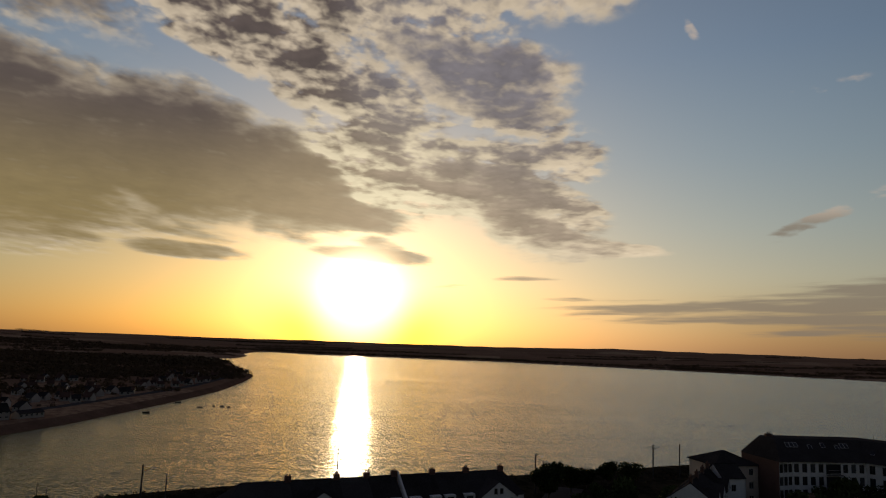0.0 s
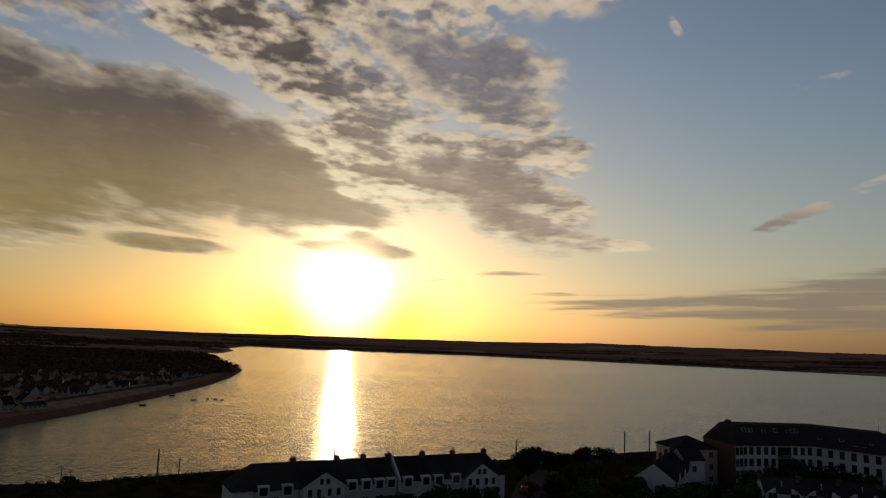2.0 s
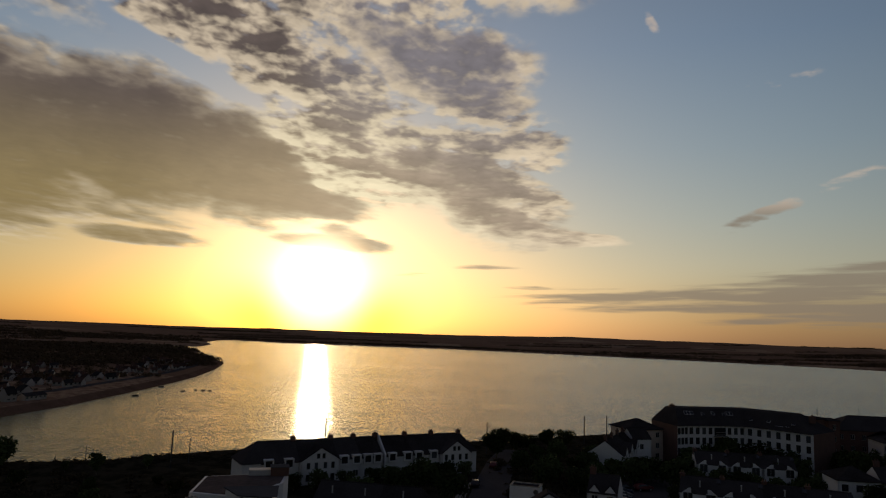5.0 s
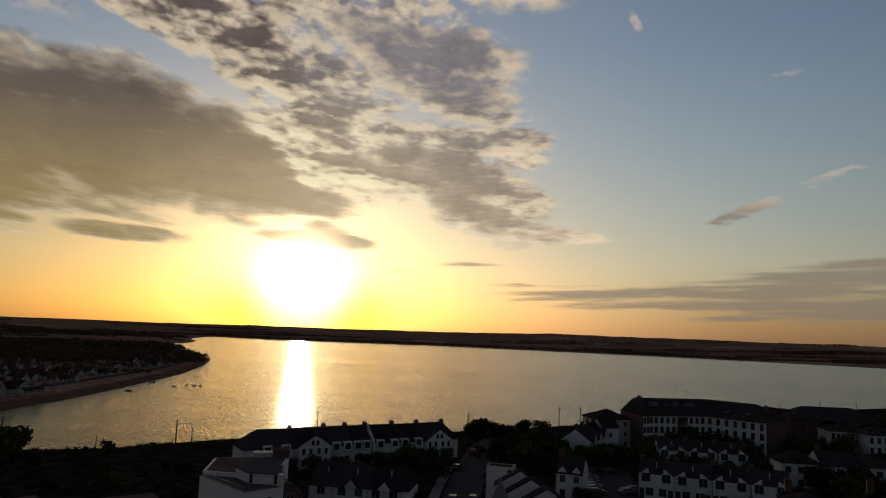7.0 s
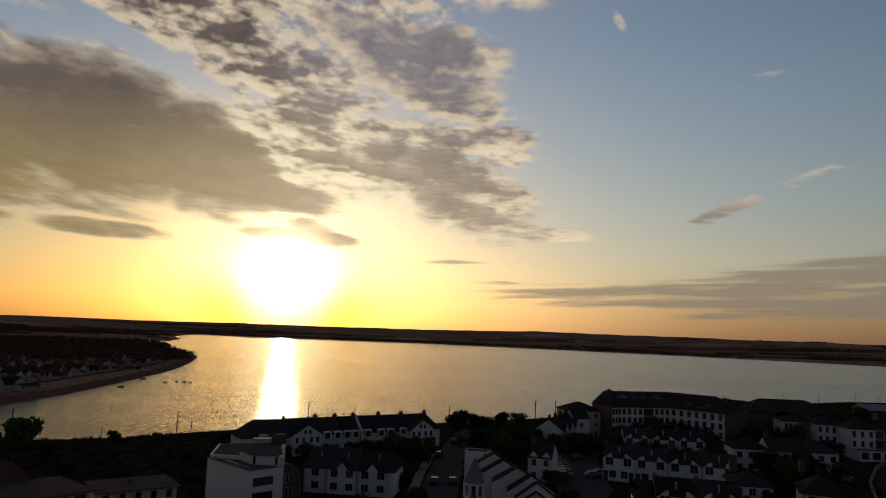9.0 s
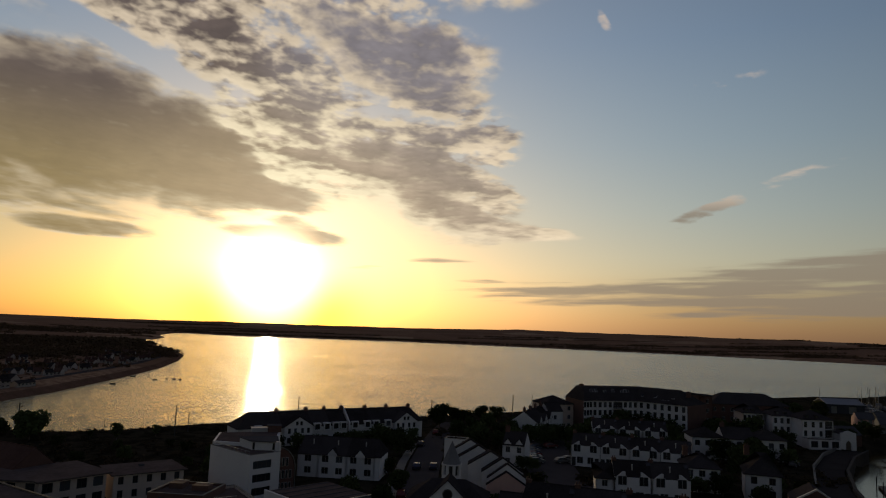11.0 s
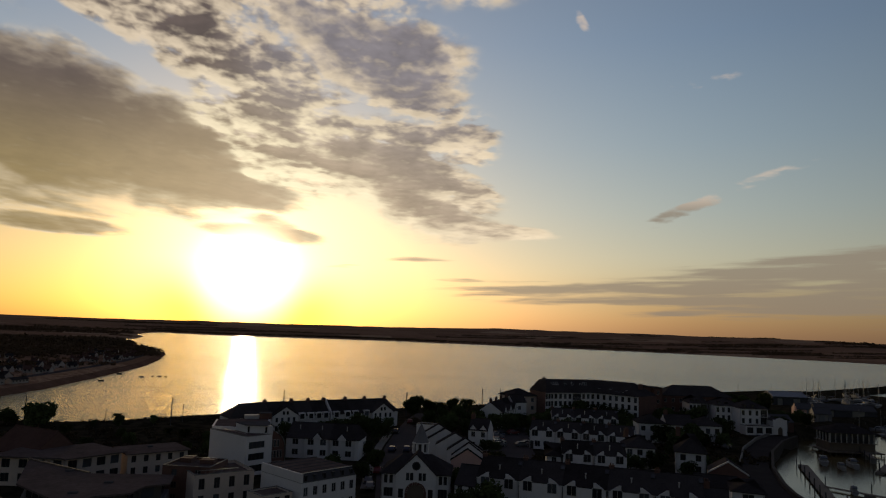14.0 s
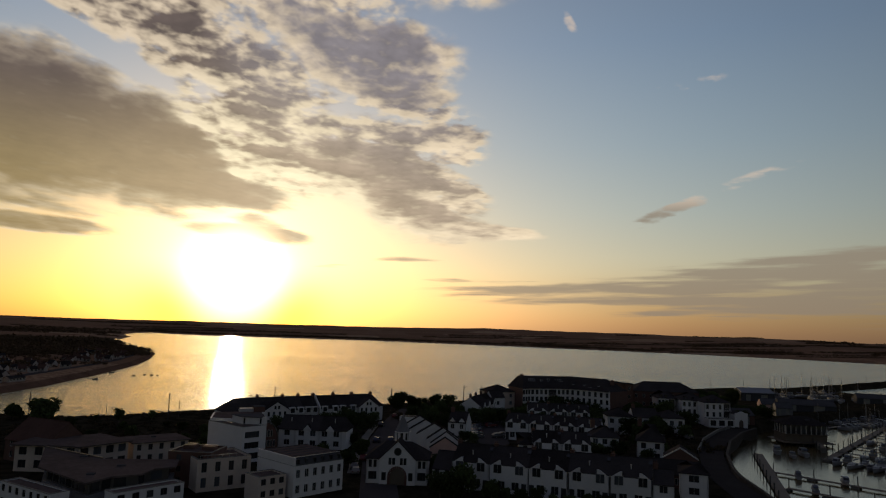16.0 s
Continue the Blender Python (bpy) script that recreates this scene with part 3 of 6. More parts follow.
# ---------------------------------------------------------------- houses
def gable_roof(parent, w, d, he, hr, mat, over=0.3, x0=0.0, thick=0.14):
    """A ridge roof along x, as two slabs."""
    mid = d / 2
    k = (hr - he) / mid
    for side in (0, 1):
        bm = bmesh.new()
        y0, y1 = (-over, mid) if side == 0 else (d + over, mid)
        z0 = he - k * over
        a = [(x0, y0, z0), (x0 + w, y0, z0), (x0 + w, y1, hr), (x0, y1, hr)]
        top = [bm.verts.new((x, y, z + thick)) for x, y, z in a]
        low = [bm.verts.new(p) for p in a]
        order = (0, 1, 2, 3) if side == 0 else (3, 2, 1, 0)
        bm.faces.new([top[i] for i in order])
        bm.faces.new([low[i] for i in order[::-1]])
        for i in range(4):
            j = (i + 1) % 4
            bm.faces.new((low[i], low[j], top[j], top[i]))
        part("roof", bm, mat, parent)
    r = bmesh.new()
    rod(r, (x0, mid, hr + thick), (x0 + w, mid, hr + thick), 0.11, sides=6)
    part("ridge", r, mat, parent)


def hip_roof(parent, w, d, he, hr, mat, over=0.4, inset=None, flat=0.0):
    """A hipped roof; flat > 0 leaves a flat top."""
    i = inset if inset is not None else d / 2
    bm = bmesh.new()
    low = [bm.verts.new(p) for p in ((-over, -over, he), (w + over, -over, he), (w + over, d + over, he), (-over, d + over, he))]
    mid = [bm.verts.new((v.co.x, v.co.y, he + 0.16)) for v in low]
    if flat:
        f = d / 2 - flat
        top = [bm.verts.new(p) for p in ((i, f, hr), (w - i, f, hr), (w - i, d - f, hr), (i, d - f, hr))]
    else:
        a, b = bm.verts.new((i, d / 2, hr)), bm.verts.new((w - i, d / 2, hr))
        top = [a, b, b, a]
    bm.faces.new(low[::-1])
    for k in range(4):
        j = (k + 1) % 4
        bm.faces.new((low[k], low[j], mid[j], mid[k]))
        ring = [mid[k], mid[j], top[j], top[k]]
        bm.faces.new(list(dict.fromkeys(ring)))
    if flat:
        bm.faces.new(top)
    part("roof", bm, mat, parent)


def chimney(parent, x, y, z, h=1.5, mat=None, pots=2, w=1.1):
    bm = bmesh.new()
    box(bm, x - w / 2, x + w / 2, y - 0.3, y + 0.3, z - 0.8, z + h)
    box(bm, x - w / 2 - 0.06, x + w / 2 + 0.06, y - 0.36, y + 0.36, z + h - 0.15, z + h)
    c = part("chimney", bm, mat or CONCRETE, parent)
    for i in range(pots):
        px = x + (i - (pots - 1) / 2) * 0.42
        part("chimney_pot", solid(rod, (px, y, z + h), (px, y, z + h + 0.42), 0.13, 0.10), BRICK, c)


def skylight(parent, x, y, z, pitch, w=0.8, h=1.1):
    m = Matrix.Translation((x, y, z)) @ Matrix.Rotation(pitch, 4, "X")
    f = bmesh.new()
    box(f, 0, w, 0, h, 0, 0.12)
    s = part("roof_window", f, BLACKMETAL, parent, "", m)
    part("pane", solid(box, 0.08, w - 0.08, 0.08, h - 0.08, 0.12, 0.14), PANE, s)


def side_walls(bm, w, d, he, hr, x0=0.0, ridge=True):
    """The back wall and the two gable ends."""
    box(bm, x0, x0 + w, d - 0.25, d, 0, he)
    for x in (x0, x0 + w - 0.25):
        pts = [(0.0, 0.0), (d - 0.25, 0.0), (d - 0.25, he), (d / 2, hr if ridge else he), (0.0, he)]
        a = [bm.verts.new((x, y, z)) for y, z in pts]
        b = [bm.verts.new((x + 0.25, y, z)) for y, z in pts]
        bm.faces.new(a[::-1])
        bm.faces.new(b)
        for i in range(5):
            j = (i + 1) % 5
            bm.faces.new((a[i], a[j], b[j], b[i]))


def gablet(parent, xc, half, he, rise, back, wall, roof, y=0.0):
    """A small white gable over a window, with a roof that runs back into the main one."""
    g = bmesh.new()
    prism(g, [(xc - half, he), (xc + half, he), (xc + half, he + 0.3), (xc, he + rise), (xc - half, he + 0.3)], y, y + 0.25)
    part("gable", g, wall, parent)
    r = bmesh.new()
    for s in (-1, 1):
        e, t = 0.18, 0.10
        ox, oz = xc + s * (half + e), he + 0.3 - e * (rise - 0.3) / half
        a = [(ox, y - 0.06, oz), (xc, y - 0.06, he + rise), (xc, y + back, he + rise), (ox, y + back, oz)]
        top = [r.verts.new((p[0], p[1], p[2] + t)) for p in a]
        low = [r.verts.new(p) for p in a]
        r.faces.new(top if s < 0 else top[::-1])
        r.faces.new(low[::-1] if s < 0 else low)
        for i in range(4):
            j = (i + 1) % 4
            r.faces.new((low[i], low[j], top[j], top[i]))
    part("gable_roof", r, roof, parent)


def half_gable(parent, outer, inner, he, rise, back, wall, roof):
    """A front wall that climbs from the valley between two houses to a peak beside the sunken middle roof."""
    k = 1 if inner > outer else -1
    flat = inner - k * 0.4
    pts = [(outer, he), (inner, he), (inner, he + rise), (flat, he + rise)]
    g = bmesh.new()
    prism(g, pts if k > 0 else pts[::-1], -0.06, 0.2)
    part("gable", g, wall, parent)
    r = bmesh.new()
    a = [(outer, 0.2, he - 0.05), (flat, 0.2, he + rise - 0.12), (flat, back, he + rise - 0.12), (outer, back, he - 0.05)]
    top = [r.verts.new((p[0], p[1], p[2] + 0.1)) for p in a]
    low = [r.verts.new(p) for p in a]
    r.faces.new(top if k > 0 else top[::-1])
    r.faces.new(low[::-1] if k > 0 else low)
    for i in range(4):
        j = (i + 1) % 4
        r.faces.new((low[i], low[j], top[j], top[i]))
    part("gable_roof", r, roof, parent)
    c = bmesh.new()
    prism(c, [(flat - 0.02 if k > 0 else inner, he), (inner if k > 0 else flat + 0.02, he), (inner if k > 0 else flat + 0.02, he + rise - 0.05), (flat - 0.02 if k > 0 else inner, he + rise - 0.05)], 0.2, back * 0.5)
    part("parapet", c, roof, parent)


def pair_house(at, w=8.8, d=8.5, he=4.7, hr=7.5, wall=None, roof=None, group="", label="", chim=True, low=True, rise=1.6):
    """Two narrow dwellings under one roof, each upper window under its own gable."""
    wall, roof = wall or WHITE, roof or SLATE
    t = thing("terraced_house", label or "white rendered terraced house with two front gables and slate roof", "house", group, at=at)
    down = []
    for c in (w * 0.10, w * 0.32, w * 0.68, w * 0.90):
        down.append((c - 0.75, c + 0.75, 0.7, 2.3) if c in (w * 0.32, w * 0.68) else (c - 0.5, c + 0.5, 0.02, 2.15))
    bm = bmesh.new()
    pierced(bm, w, 0, he + 0.12, down if low else [])
    side_walls(bm, w, d, he, hr)
    part("wall", bm, wall, t)
    gable_roof(t, w, d, he + 0.1, hr, roof, over=0.03)
    for c in (w * 0.25, w * 0.75):
        half_gable(t, w * (0.02 if c < w / 2 else 0.98), w * (0.30 if c < w / 2 else 0.70), he - 0.1, rise - 0.4, d * 0.42, wall, roof)
        c += w * (-0.03 if c < w / 2 else 0.03)
        f, g = window_meshes(1.7, 1.75, False, 1)
        win = share("window", f, t, Matrix.Translation((c - 0.85, -0.08, he - 1.45)))
        share("pane", g, win, Matrix.Translation((0, -0.02, 0)))
    if low:
        for h in down:
            if h[2] > 0.5:
                window(t, h[0], h[2], h[1] - h[0], h[3] - h[2])
            else:
                door(t, h[0], h[1] - h[0], 2.13)
    k = math.atan2(hr - he, d / 2)
    skylight(t, w * 0.90, d * 0.33, he + (hr - he) * 0.66 + 0.2, k)
    p = bmesh.new()
    rod(p, (0.12, -0.07, 0.1), (0.12, -0.07, he), 0.05, sides=6)
    part("downpipe", p, DARKFRAME, t)
    fl = bmesh.new()
    rod(fl, (w / 2, d * 0.2, he + 0.6), (w / 2, d * 0.2, he + 2.1), 0.12, sides=8)
    rod(fl, (w / 2, d * 0.2, he + 2.1), (w / 2, d * 0.2, he + 2.25), 0.17, sides=8)
    part("flue", fl, FRAME, t, "pale metal flue")
    if chim:
        chimney(t, 0.3, d / 2, hr, 0.5, BRICK, 2, 0.9)
    return t


def row_of(first, start, angle, count, w, z=G):
    """Copies of a house side by side along a line."""
    out = [first]
    a = radians(angle)
    for i in range(1, count):
        out.append(copy_thing(first, pose(start[0] + math.cos(a) * w * i, start[1] + math.sin(a) * w * i, z, 0, 0, angle)))
    return out


def plain_house(at, w, d, he, hr, wall, roof, label, group="", cols=2, floors=2, sky=0, chim=1, hip=False, right=False, dark=False, ww=1.1, category="house", name="house"):
    """A ridge-roofed house with rows of windows on the front (and on its right side)."""
    t = thing(name, label, category, group, at=at)
    fh = he / floors
    holes = []
    for f in range(floors):
        for c in range(cols):
            x = w * (c + 0.5) / cols
            holes.append((x - ww / 2, x + ww / 2, f * fh + 0.75, f * fh + 0.75 + min(1.4, fh - 0.95)))
    bm = bmesh.new()
    pierced(bm, w, 0, he, holes)
    side_walls(bm, w, d, he, hr, ridge=not hip)
    part("wall", bm, wall, t)
    for h in holes:
        window(t, h[0], h[2], h[1] - h[0], h[3] - h[2], dark=dark)
    if hip:
        hip_roof(t, w, d, he, hr, roof)
    else:
        gable_roof(t, w, d, he, hr, roof)
    k = math.atan2(hr - he, d / 2)
    for i in range(sky):
        x = w * (i + 0.7) / (sky + 0.4)
        skylight(t, x, d * 0.22, he + (hr - he) * 0.44 + 0.13, k)
    for i in range(chim):
        chimney(t, w * (0.1 if i == 0 else 0.9), d / 2, hr, 1.2, BRICK)
    return t


def flat_block(name, at, w, d, h, wall, label, floors=3, cols=5, side_cols=3, group="", ww=1.3, wh=1.6, parapet=0.5, dark=True, roof=None, category="building", sides=(0, 1, 3), skip=(), bars=1, shift=0.0):
    """A flat-roofed block. Sides: 0 front, 1 right, 2 back, 3 left."""
    t = thing(name, label, category, group, at=at)
    fh = h / floors
    bm = bmesh.new()
    spots = []
    for s in range(4):
        length = w if s in (0, 2) else d
        holes = []
        n = (cols if s in (0, 2) else side_cols) if s in sides else 0
        for f in range(floors):
            for c in range(n):
                if (s, f, c) in skip:
                    continue
                x = length * (c + 0.5) / n + shift
                holes.append((x - ww / 2, x + ww / 2, f * fh + 0.75, f * fh + 0.75 + min(wh, fh - 1.0)))
        m = [Matrix(), Matrix.Translation((w, 0, 0)) @ Matrix.Rotation(radians(90), 4, "Z"),
             Matrix.Translation((w, d, 0)) @ Matrix.Rotation(radians(180), 4, "Z"),
             Matrix.Translation((0, d, 0)) @ Matrix.Rotation(radians(-90), 4, "Z")][s]
        piece = bmesh.new()
        pierced(piece, length, 0, h + parapet, holes)
        piece.transform(m)
        tmp = bpy.data.meshes.new("tmp")
        piece.to_mesh(tmp)
        piece.free()
        bm.from_mesh(tmp)
        bpy.data.meshes.remove(tmp)
        spots += [(m, q) for q in holes]
    # inner side of the parapet and its top
    e = 0.3
    for x0, x1, y0, y1 in ((0, w, 0, e), (0, w, d - e, d), (0, e, e, d - e), (w - e, w, e, d - e)):
        box(bm, x0 + 0.01, x1 - 0.01, y0 + 0.01, y1 - 0.01, h - 0.1, h + parapet - 0.004)
    part("wall", bm, wall, t)
    c = bmesh.new()
    for x0, x1, y0, y1 in ((-0.05, w + 0.05, -0.05, e), (-0.05, w + 0.05, d - e, d + 0.05), (-0.05, e, e, d - e), (w - e, w + 0.05, e, d - e)):
        box(c, x0, x1, y0, y1, h + parapet, h + parapet + 0.06)
    part("coping", c, CONCRETE, t)
    part("flat_roof", solid(box, e, w - e, e, d - e, h - 0.3, h), roof or FELT, t)
    for m, q in spots:
        window(t, q[0], q[2], q[1] - q[0], q[3] - q[2], at=m, dark=dark, bars=bars)
    return t


# ---------------------------------------------------------------- the terrace by the railway
def shore_house(at, w, d=9.0, he=4.8, hr=8.3, bays=(0.3, 0.7), label="", chim=1):
    """Low-eaved house whose upper windows break the eaves in white boxes."""
    t = thing("terraced_house", label or "white rendered terraced house with boxed eaves windows and dark slate roof", "house", "houses of the shore terrace", at=at)
    holes = [(w * b - 0.6, w * b + 0.6, 0.9, 2.2) for b in bays]
    bm = bmesh.new()
    pierced(bm, w, 0, he, holes)
    side_walls(bm, w, d, he, hr)
    part("wall", bm, WHITE, t)
    for h in holes:
        window(t, h[0], h[2], 1.2, 1.3)
    gable_roof(t, w, d, he, hr, SLATE, over=0.35)
    for b in bays:
        c = w * b
        k = bmesh.new()
        x0, x1, z0, z1 = c - 1.0, c + 1.0, he - 1.35, he + 0.65
        box(k, x0, x0 + 0.28, -0.55, 1.2, z0, z1), box(k, x1 - 0.28, x1, -0.55, 1.2, z0, z1)
        box(k, x0 + 0.28, x1 - 0.28, -0.55, 1.2, z1 - 0.28, z1), box(k, x0 + 0.28, x1 - 0.28, -0.55, -0.1, z0, z0 + 0.28)
        bay = part("bay_window", k, WHITE, t)
        part("pane", solid(box, x0 + 0.28, x1 - 0.28, -0.35, -0.3, z0 + 0.28, z1 - 0.28), PANE, bay)
    for i in range(chim):
        chimney(t, w * (0.96 - 0.5 * i), d / 2, hr, 0.9, BRICK, 2)
    return t


def gable_house(at, w, d=9.0, he=4.8, hr=8.3, peak=7.4, label=""):
    """The unit of the terrace with a broad cross gable to the front."""
    t = thing("terraced_house", label, "house", "houses of the shore terrace", at=at)
    c = w / 2
    holes = [(c + o - 0.42, c + o + 0.42, 3.1, 4.5) for o in (-2.7, -1.0, 1.0, 2.7)] + [(c + o - 0.38, c + o + 0.38, 5.2, 6.3) for o in (-0.6, 0.6)]
    holes += [(c + o - 0.5, c + o + 0.5, 0.6, 2.1) for o in (-2.7, 2.7)]
    bm = bmesh.new()
    # stepped wall face up to the gable's slopes
    pierced(bm, w, 0, he, [h for h in holes if h[2] < 5], x0=0)
    for v in bm.verts:
        v.co.y -= 1.2
    side_walls(bm, w, d, he, hr)
    box(bm, 0, 0.25, -1.2, 0, 0, he), box(bm, w - 0.25, w, -1.2, 0, 0, he)
    k = (peak - he) / c

    def slope(x):
        return peak - abs(x - c) * k

    xs = sorted({0.0, c, w, *(h[0] for h in holes[4:6]), *(h[1] for h in holes[4:6])})
    for a, b in zip(xs, xs[1:]):
        hole = [h for h in holes[4:6] if abs(h[0] - a) < 1e-6 and abs(h[1] - b) < 1e-6]
        spans = [(he, he, slope(a), slope(b))] if not hole else [(he, he, hole[0][2], hole[0][2]), (hole[0][3], hole[0][3], slope(a), slope(b))]
        for z0, z1, z2, z3 in spans:
            if max(z3 - z1, z2 - z0) < 0.02:
                continue
            quad(bm, (a, -1.2, z0), (b, -1.2, z1), (b, -1.2, z3), (a, -1.2, z2))
    part("wall", bm, WHITE, t)
    for h in holes:
        window(t, h[0], h[2], h[1] - h[0], h[3] - h[2], deep=-1.1, bars=0)
    gable_roof(t, w, d, he, hr, SLATE, over=0.0)
    r = bmesh.new()
    for s in (-1, 1):
        ox = c + s * (c + 0.25)
        a = [(ox, -1.35, he - 0.25 * k), (c, -1.35, peak), (c, d * 0.48, peak), (ox, d * 0.48, he - 0.25 * k)]
        top = [r.verts.new((p[0], p[1], p[2] + 0.14)) for p in a]
        low = [r.verts.new(p) for p in a]
        r.faces.new(top if s < 0 else top[::-1])
        r.faces.new(low[::-1] if s < 0 else low)
        for i in range(4):
            j = (i + 1) % 4
            r.faces.new((low[i], low[j], top[j], top[i]))
    part("gable_roof", r, SLATE, t)
    chimney(t, w * 0.95, d / 2, hr, 0.9, BRICK, 2)
    return t


def along(start, angle, s, z=G):
    a = radians(angle)
    return pose(start[0] + math.cos(a) * s, start[1] + math.sin(a) * s, z, 0, 0, angle)


def hip_end(house, d, he, hr, x, out, mat=None):
    """Closes a terrace with a hipped end that reaches out beyond x."""
    bm = bmesh.new()
    e = x + out
    p = [(x, -0.35, he - 0.1), (e, -0.35, he - 0.1), (e, d + 0.35, he - 0.1), (x, d + 0.35, he - 0.1)]
    low = [bm.verts.new(q) for q in p]
    top = bm.verts.new((x, d / 2, hr + 0.14))
    for i in range(4):
        bm.faces.new((low[i], low[(i + 1) % 4], top))
    bm.faces.new(low[::-1])
    part("hip", bm, SLATE, house)
    part("end_wall", solid(box, min(x, e - 0.3 * (1 if out > 0 else -1)), max(x, e - 0.3 * (1 if out > 0 else -1)), 0, d, 0, he - 0.12), WHITE, house)


A1, A1_TURN = (-29.7, 111.3), 26.0
A2, A2_TURN = (-5.0, 123.4), 25.0
GL = "white terraced house with a broad front gable and paired attic windows"
hip_end(shore_house(along(A1, A1_TURN, 0), 8.2, bays=(0.2, 0.72)), 9.0, 4.8, 8.3, 0.0, -4.0)
gable_house(along(A1, A1_TURN, 8.2), 8.6, label=GL)
shore_house(along(A1, A1_TURN, 16.8), 5.2, bays=(0.25, 0.8))
shore_house(along(A1, A1_TURN, 22.0), 5.3, bays=(0.3, 0.75))
shore_house(along(A2, A2_TURN, 0.3), 7.0, bays=(0.25, 0.8))
shore_house(along(A2, A2_TURN, 7.3), 7.0, bays=(0.2, 0.75))
hip_end(gable_house(along(A2, A2_TURN, 14.3), 7.6, label=GL), 9.0, 4.8, 8.3, 7.6, 2.6)
party = bmesh.new()
prism(party, [(-0.4, -3), (4.9, -3), (9.4, -3), (9.4, 4.9), (4.6, 9.0), (-0.4, 5.2)], -0.35, 0.0)
party.transform(Matrix.Rotation(radians(90), 4, "Z"))
ob = new("party_wall", finish(party, "party_wall", WHITE))
ob.matrix_basis = along(A2, A2_TURN, 0.15)
tagged(ob, "white rendered fire wall standing above the slate roofs", "wall", kind="structure")

# ---------------------------------------------------------------- the terraces behind
B0 = (-15.4, 78.3)
BL = "white terraced house with a small front gable and a slate roof"
for s0, w_, gable in ((0.0, 4.5, None), (4.5, 6.1, 3.2), (10.6, 6.25, 3.1)):
    hh = plain_house(along(B0, -14, s0), w_, 9.0, 4.8, 7.7, WHITE, SLATE, BL, group="houses of the middle terrace", cols=2 if gable else 1, ww=1.5, chim=0)
    if gable:
        gablet(hh, gable, 1.05, 4.6, 1.5, 3.4, WHITE, SLATE, y=-0.36)
    if s0 > 10:
        hip_end(hh, 9.0, 4.8, 7.7, w_, 1.3)
    part("flue", solid(rod, (w_ * 0.6, 2.4, 5.9), (w_ * 0.6, 2.4, 7.5), 0.12), FRAME, hh, "pale metal flue")
F0 = (17.5, 34.2)
plain_house(along(F0, -28, 0.6), 4.1, 8.0, 3.6, 6.4, WHITE, SLATE, "low white house joining the terrace to the gabled house", cols=2, chim=0, ww=0.9)
f_house = pair_house(along(F0, -28, 4.75), 7.85, 10.0, 5.2, 8.2, group="houses of the front terrace")
row_of(f_house, along(F0, -28, 4.75).translation, -28, 5, 7.85)
J3 = (42.5, 58.0)
plain_house(along(J3, -16, 1.0), 3.3, 8.0, 4.4, 6.8, WHITE, SLATE, "narrow white house at the end of the courtyard terrace", cols=1, chim=0, hip=True)
j3 = pair_house(along(J3, -16, 4.4), 7.15, 8.5, 4.9, 7.3, group="houses of the courtyard terraces")
row_of(j3, along(J3, -16, 4.4).translation, -16, 2, 7.15)
J2 = (48.8, 93.5)
j2 = pair_house(along(J2, -27, 1.15), 7.0, 8.5, 4.9, 7.3, group="houses of the courtyard terraces")
row_of(j2, along(J2, -27, 1.15).translation, -27, 4, 7.0)
J1 = (63.5, 122.5)
j1 = pair_house(along(J1, -15, 2.4), 7.05, 8.5, 4.9, 7.3, group="houses of the courtyard terraces")
row_of(j1, along(J1, -15, 2.4).translation, -15, 3, 7.05)

plain_house(along(F0, -28, 44.05), 3.8, 8.0, 4.6, 6.6, WHITE, SLATE, "narrow white house closing the front terrace", cols=1, ww=1.5)
plain_house(pose(64.8, 32.0, G, 0, 0, -28), 8.0, 5.5, 3.0, 5.4, BRICK, SLATE, "low dark-roofed outbuilding behind the front terrace", cols=2, floors=1, chim=0)
KL = "white rendered house with a dark slate roof beside the terraces"
plain_house(pose(66.0, 66.4, G, 0, 0, -19), 7.2, 8.5, 4.9, 7.6, WHITE, SLATE, KL, cols=3, ww=1.3, hip=True)
plain_house(pose(75.8, 59.9, G, 0, 0, -27), 6.8, 9.0, 5.0, 9.0, WHITE, SLATE, "tall-roofed white house beside the terraces", cols=2, hip=True, ww=1.2, dark=True)
for i in range(3):
    plain_house(along((87.3, 104.0), -13, i * 8.2), 8.15, 8.5, 5.7, 8.2, WHITE, SLATE, KL, group="houses of the quay terrace", cols=3, ww=1.3, dark=True, chim=i % 2, hip=i != 1)
plain_house(pose(66.6, 22.0, G, 0, 0, -28), 5.4, 8.0, 4.8, 6.6, WHITE, SLATE, "white rendered end house with one square window a floor", cols=1, ww=2.0, hip=True, chim=0)

# ---------------------------------------------------------------- chapel-like house with the round window
ch = thing("gabled_house", "white gabled house with a round window and brick arch", "house", at=pose(4.6, 36.4, G, 0, 0, -12))
cw, cd, che, chp, cc = 12.7, 9.0, 5.0, 8.7, 6.5
bm = bmesh.new()
ch_holes = [(0.5, 1.15, 3.3, 4.8), (1.5, 2.15, 3.3, 4.8), (10.7, 11.35, 3.3, 4.8), (11.6, 12.25, 3.3, 4.8), (0.5, 2.2, 0.9, 2.5), (10.6, 12.3, 0.9, 2.5)]
pierced(bm, cw, 0, che, ch_holes)
side_walls(bm, cw, cd, che, che, ridge=False)
part("wall", bm, WHITE, ch)
for h in ch_holes:
    window(ch, h[0], h[2], h[1] - h[0], h[3] - h[2], dark=True, bars=0 if h[1] - h[0] < 1 else 2)
g = bmesh.new()
prism(g, [(cc - 3.7, 0), (cc + 3.7, 0), (cc + 3.7, che + 0.1), (cc, chp), (cc - 3.7, che + 0.1)], -0.6, 0.0)
part("gable", g, WHITE, ch)
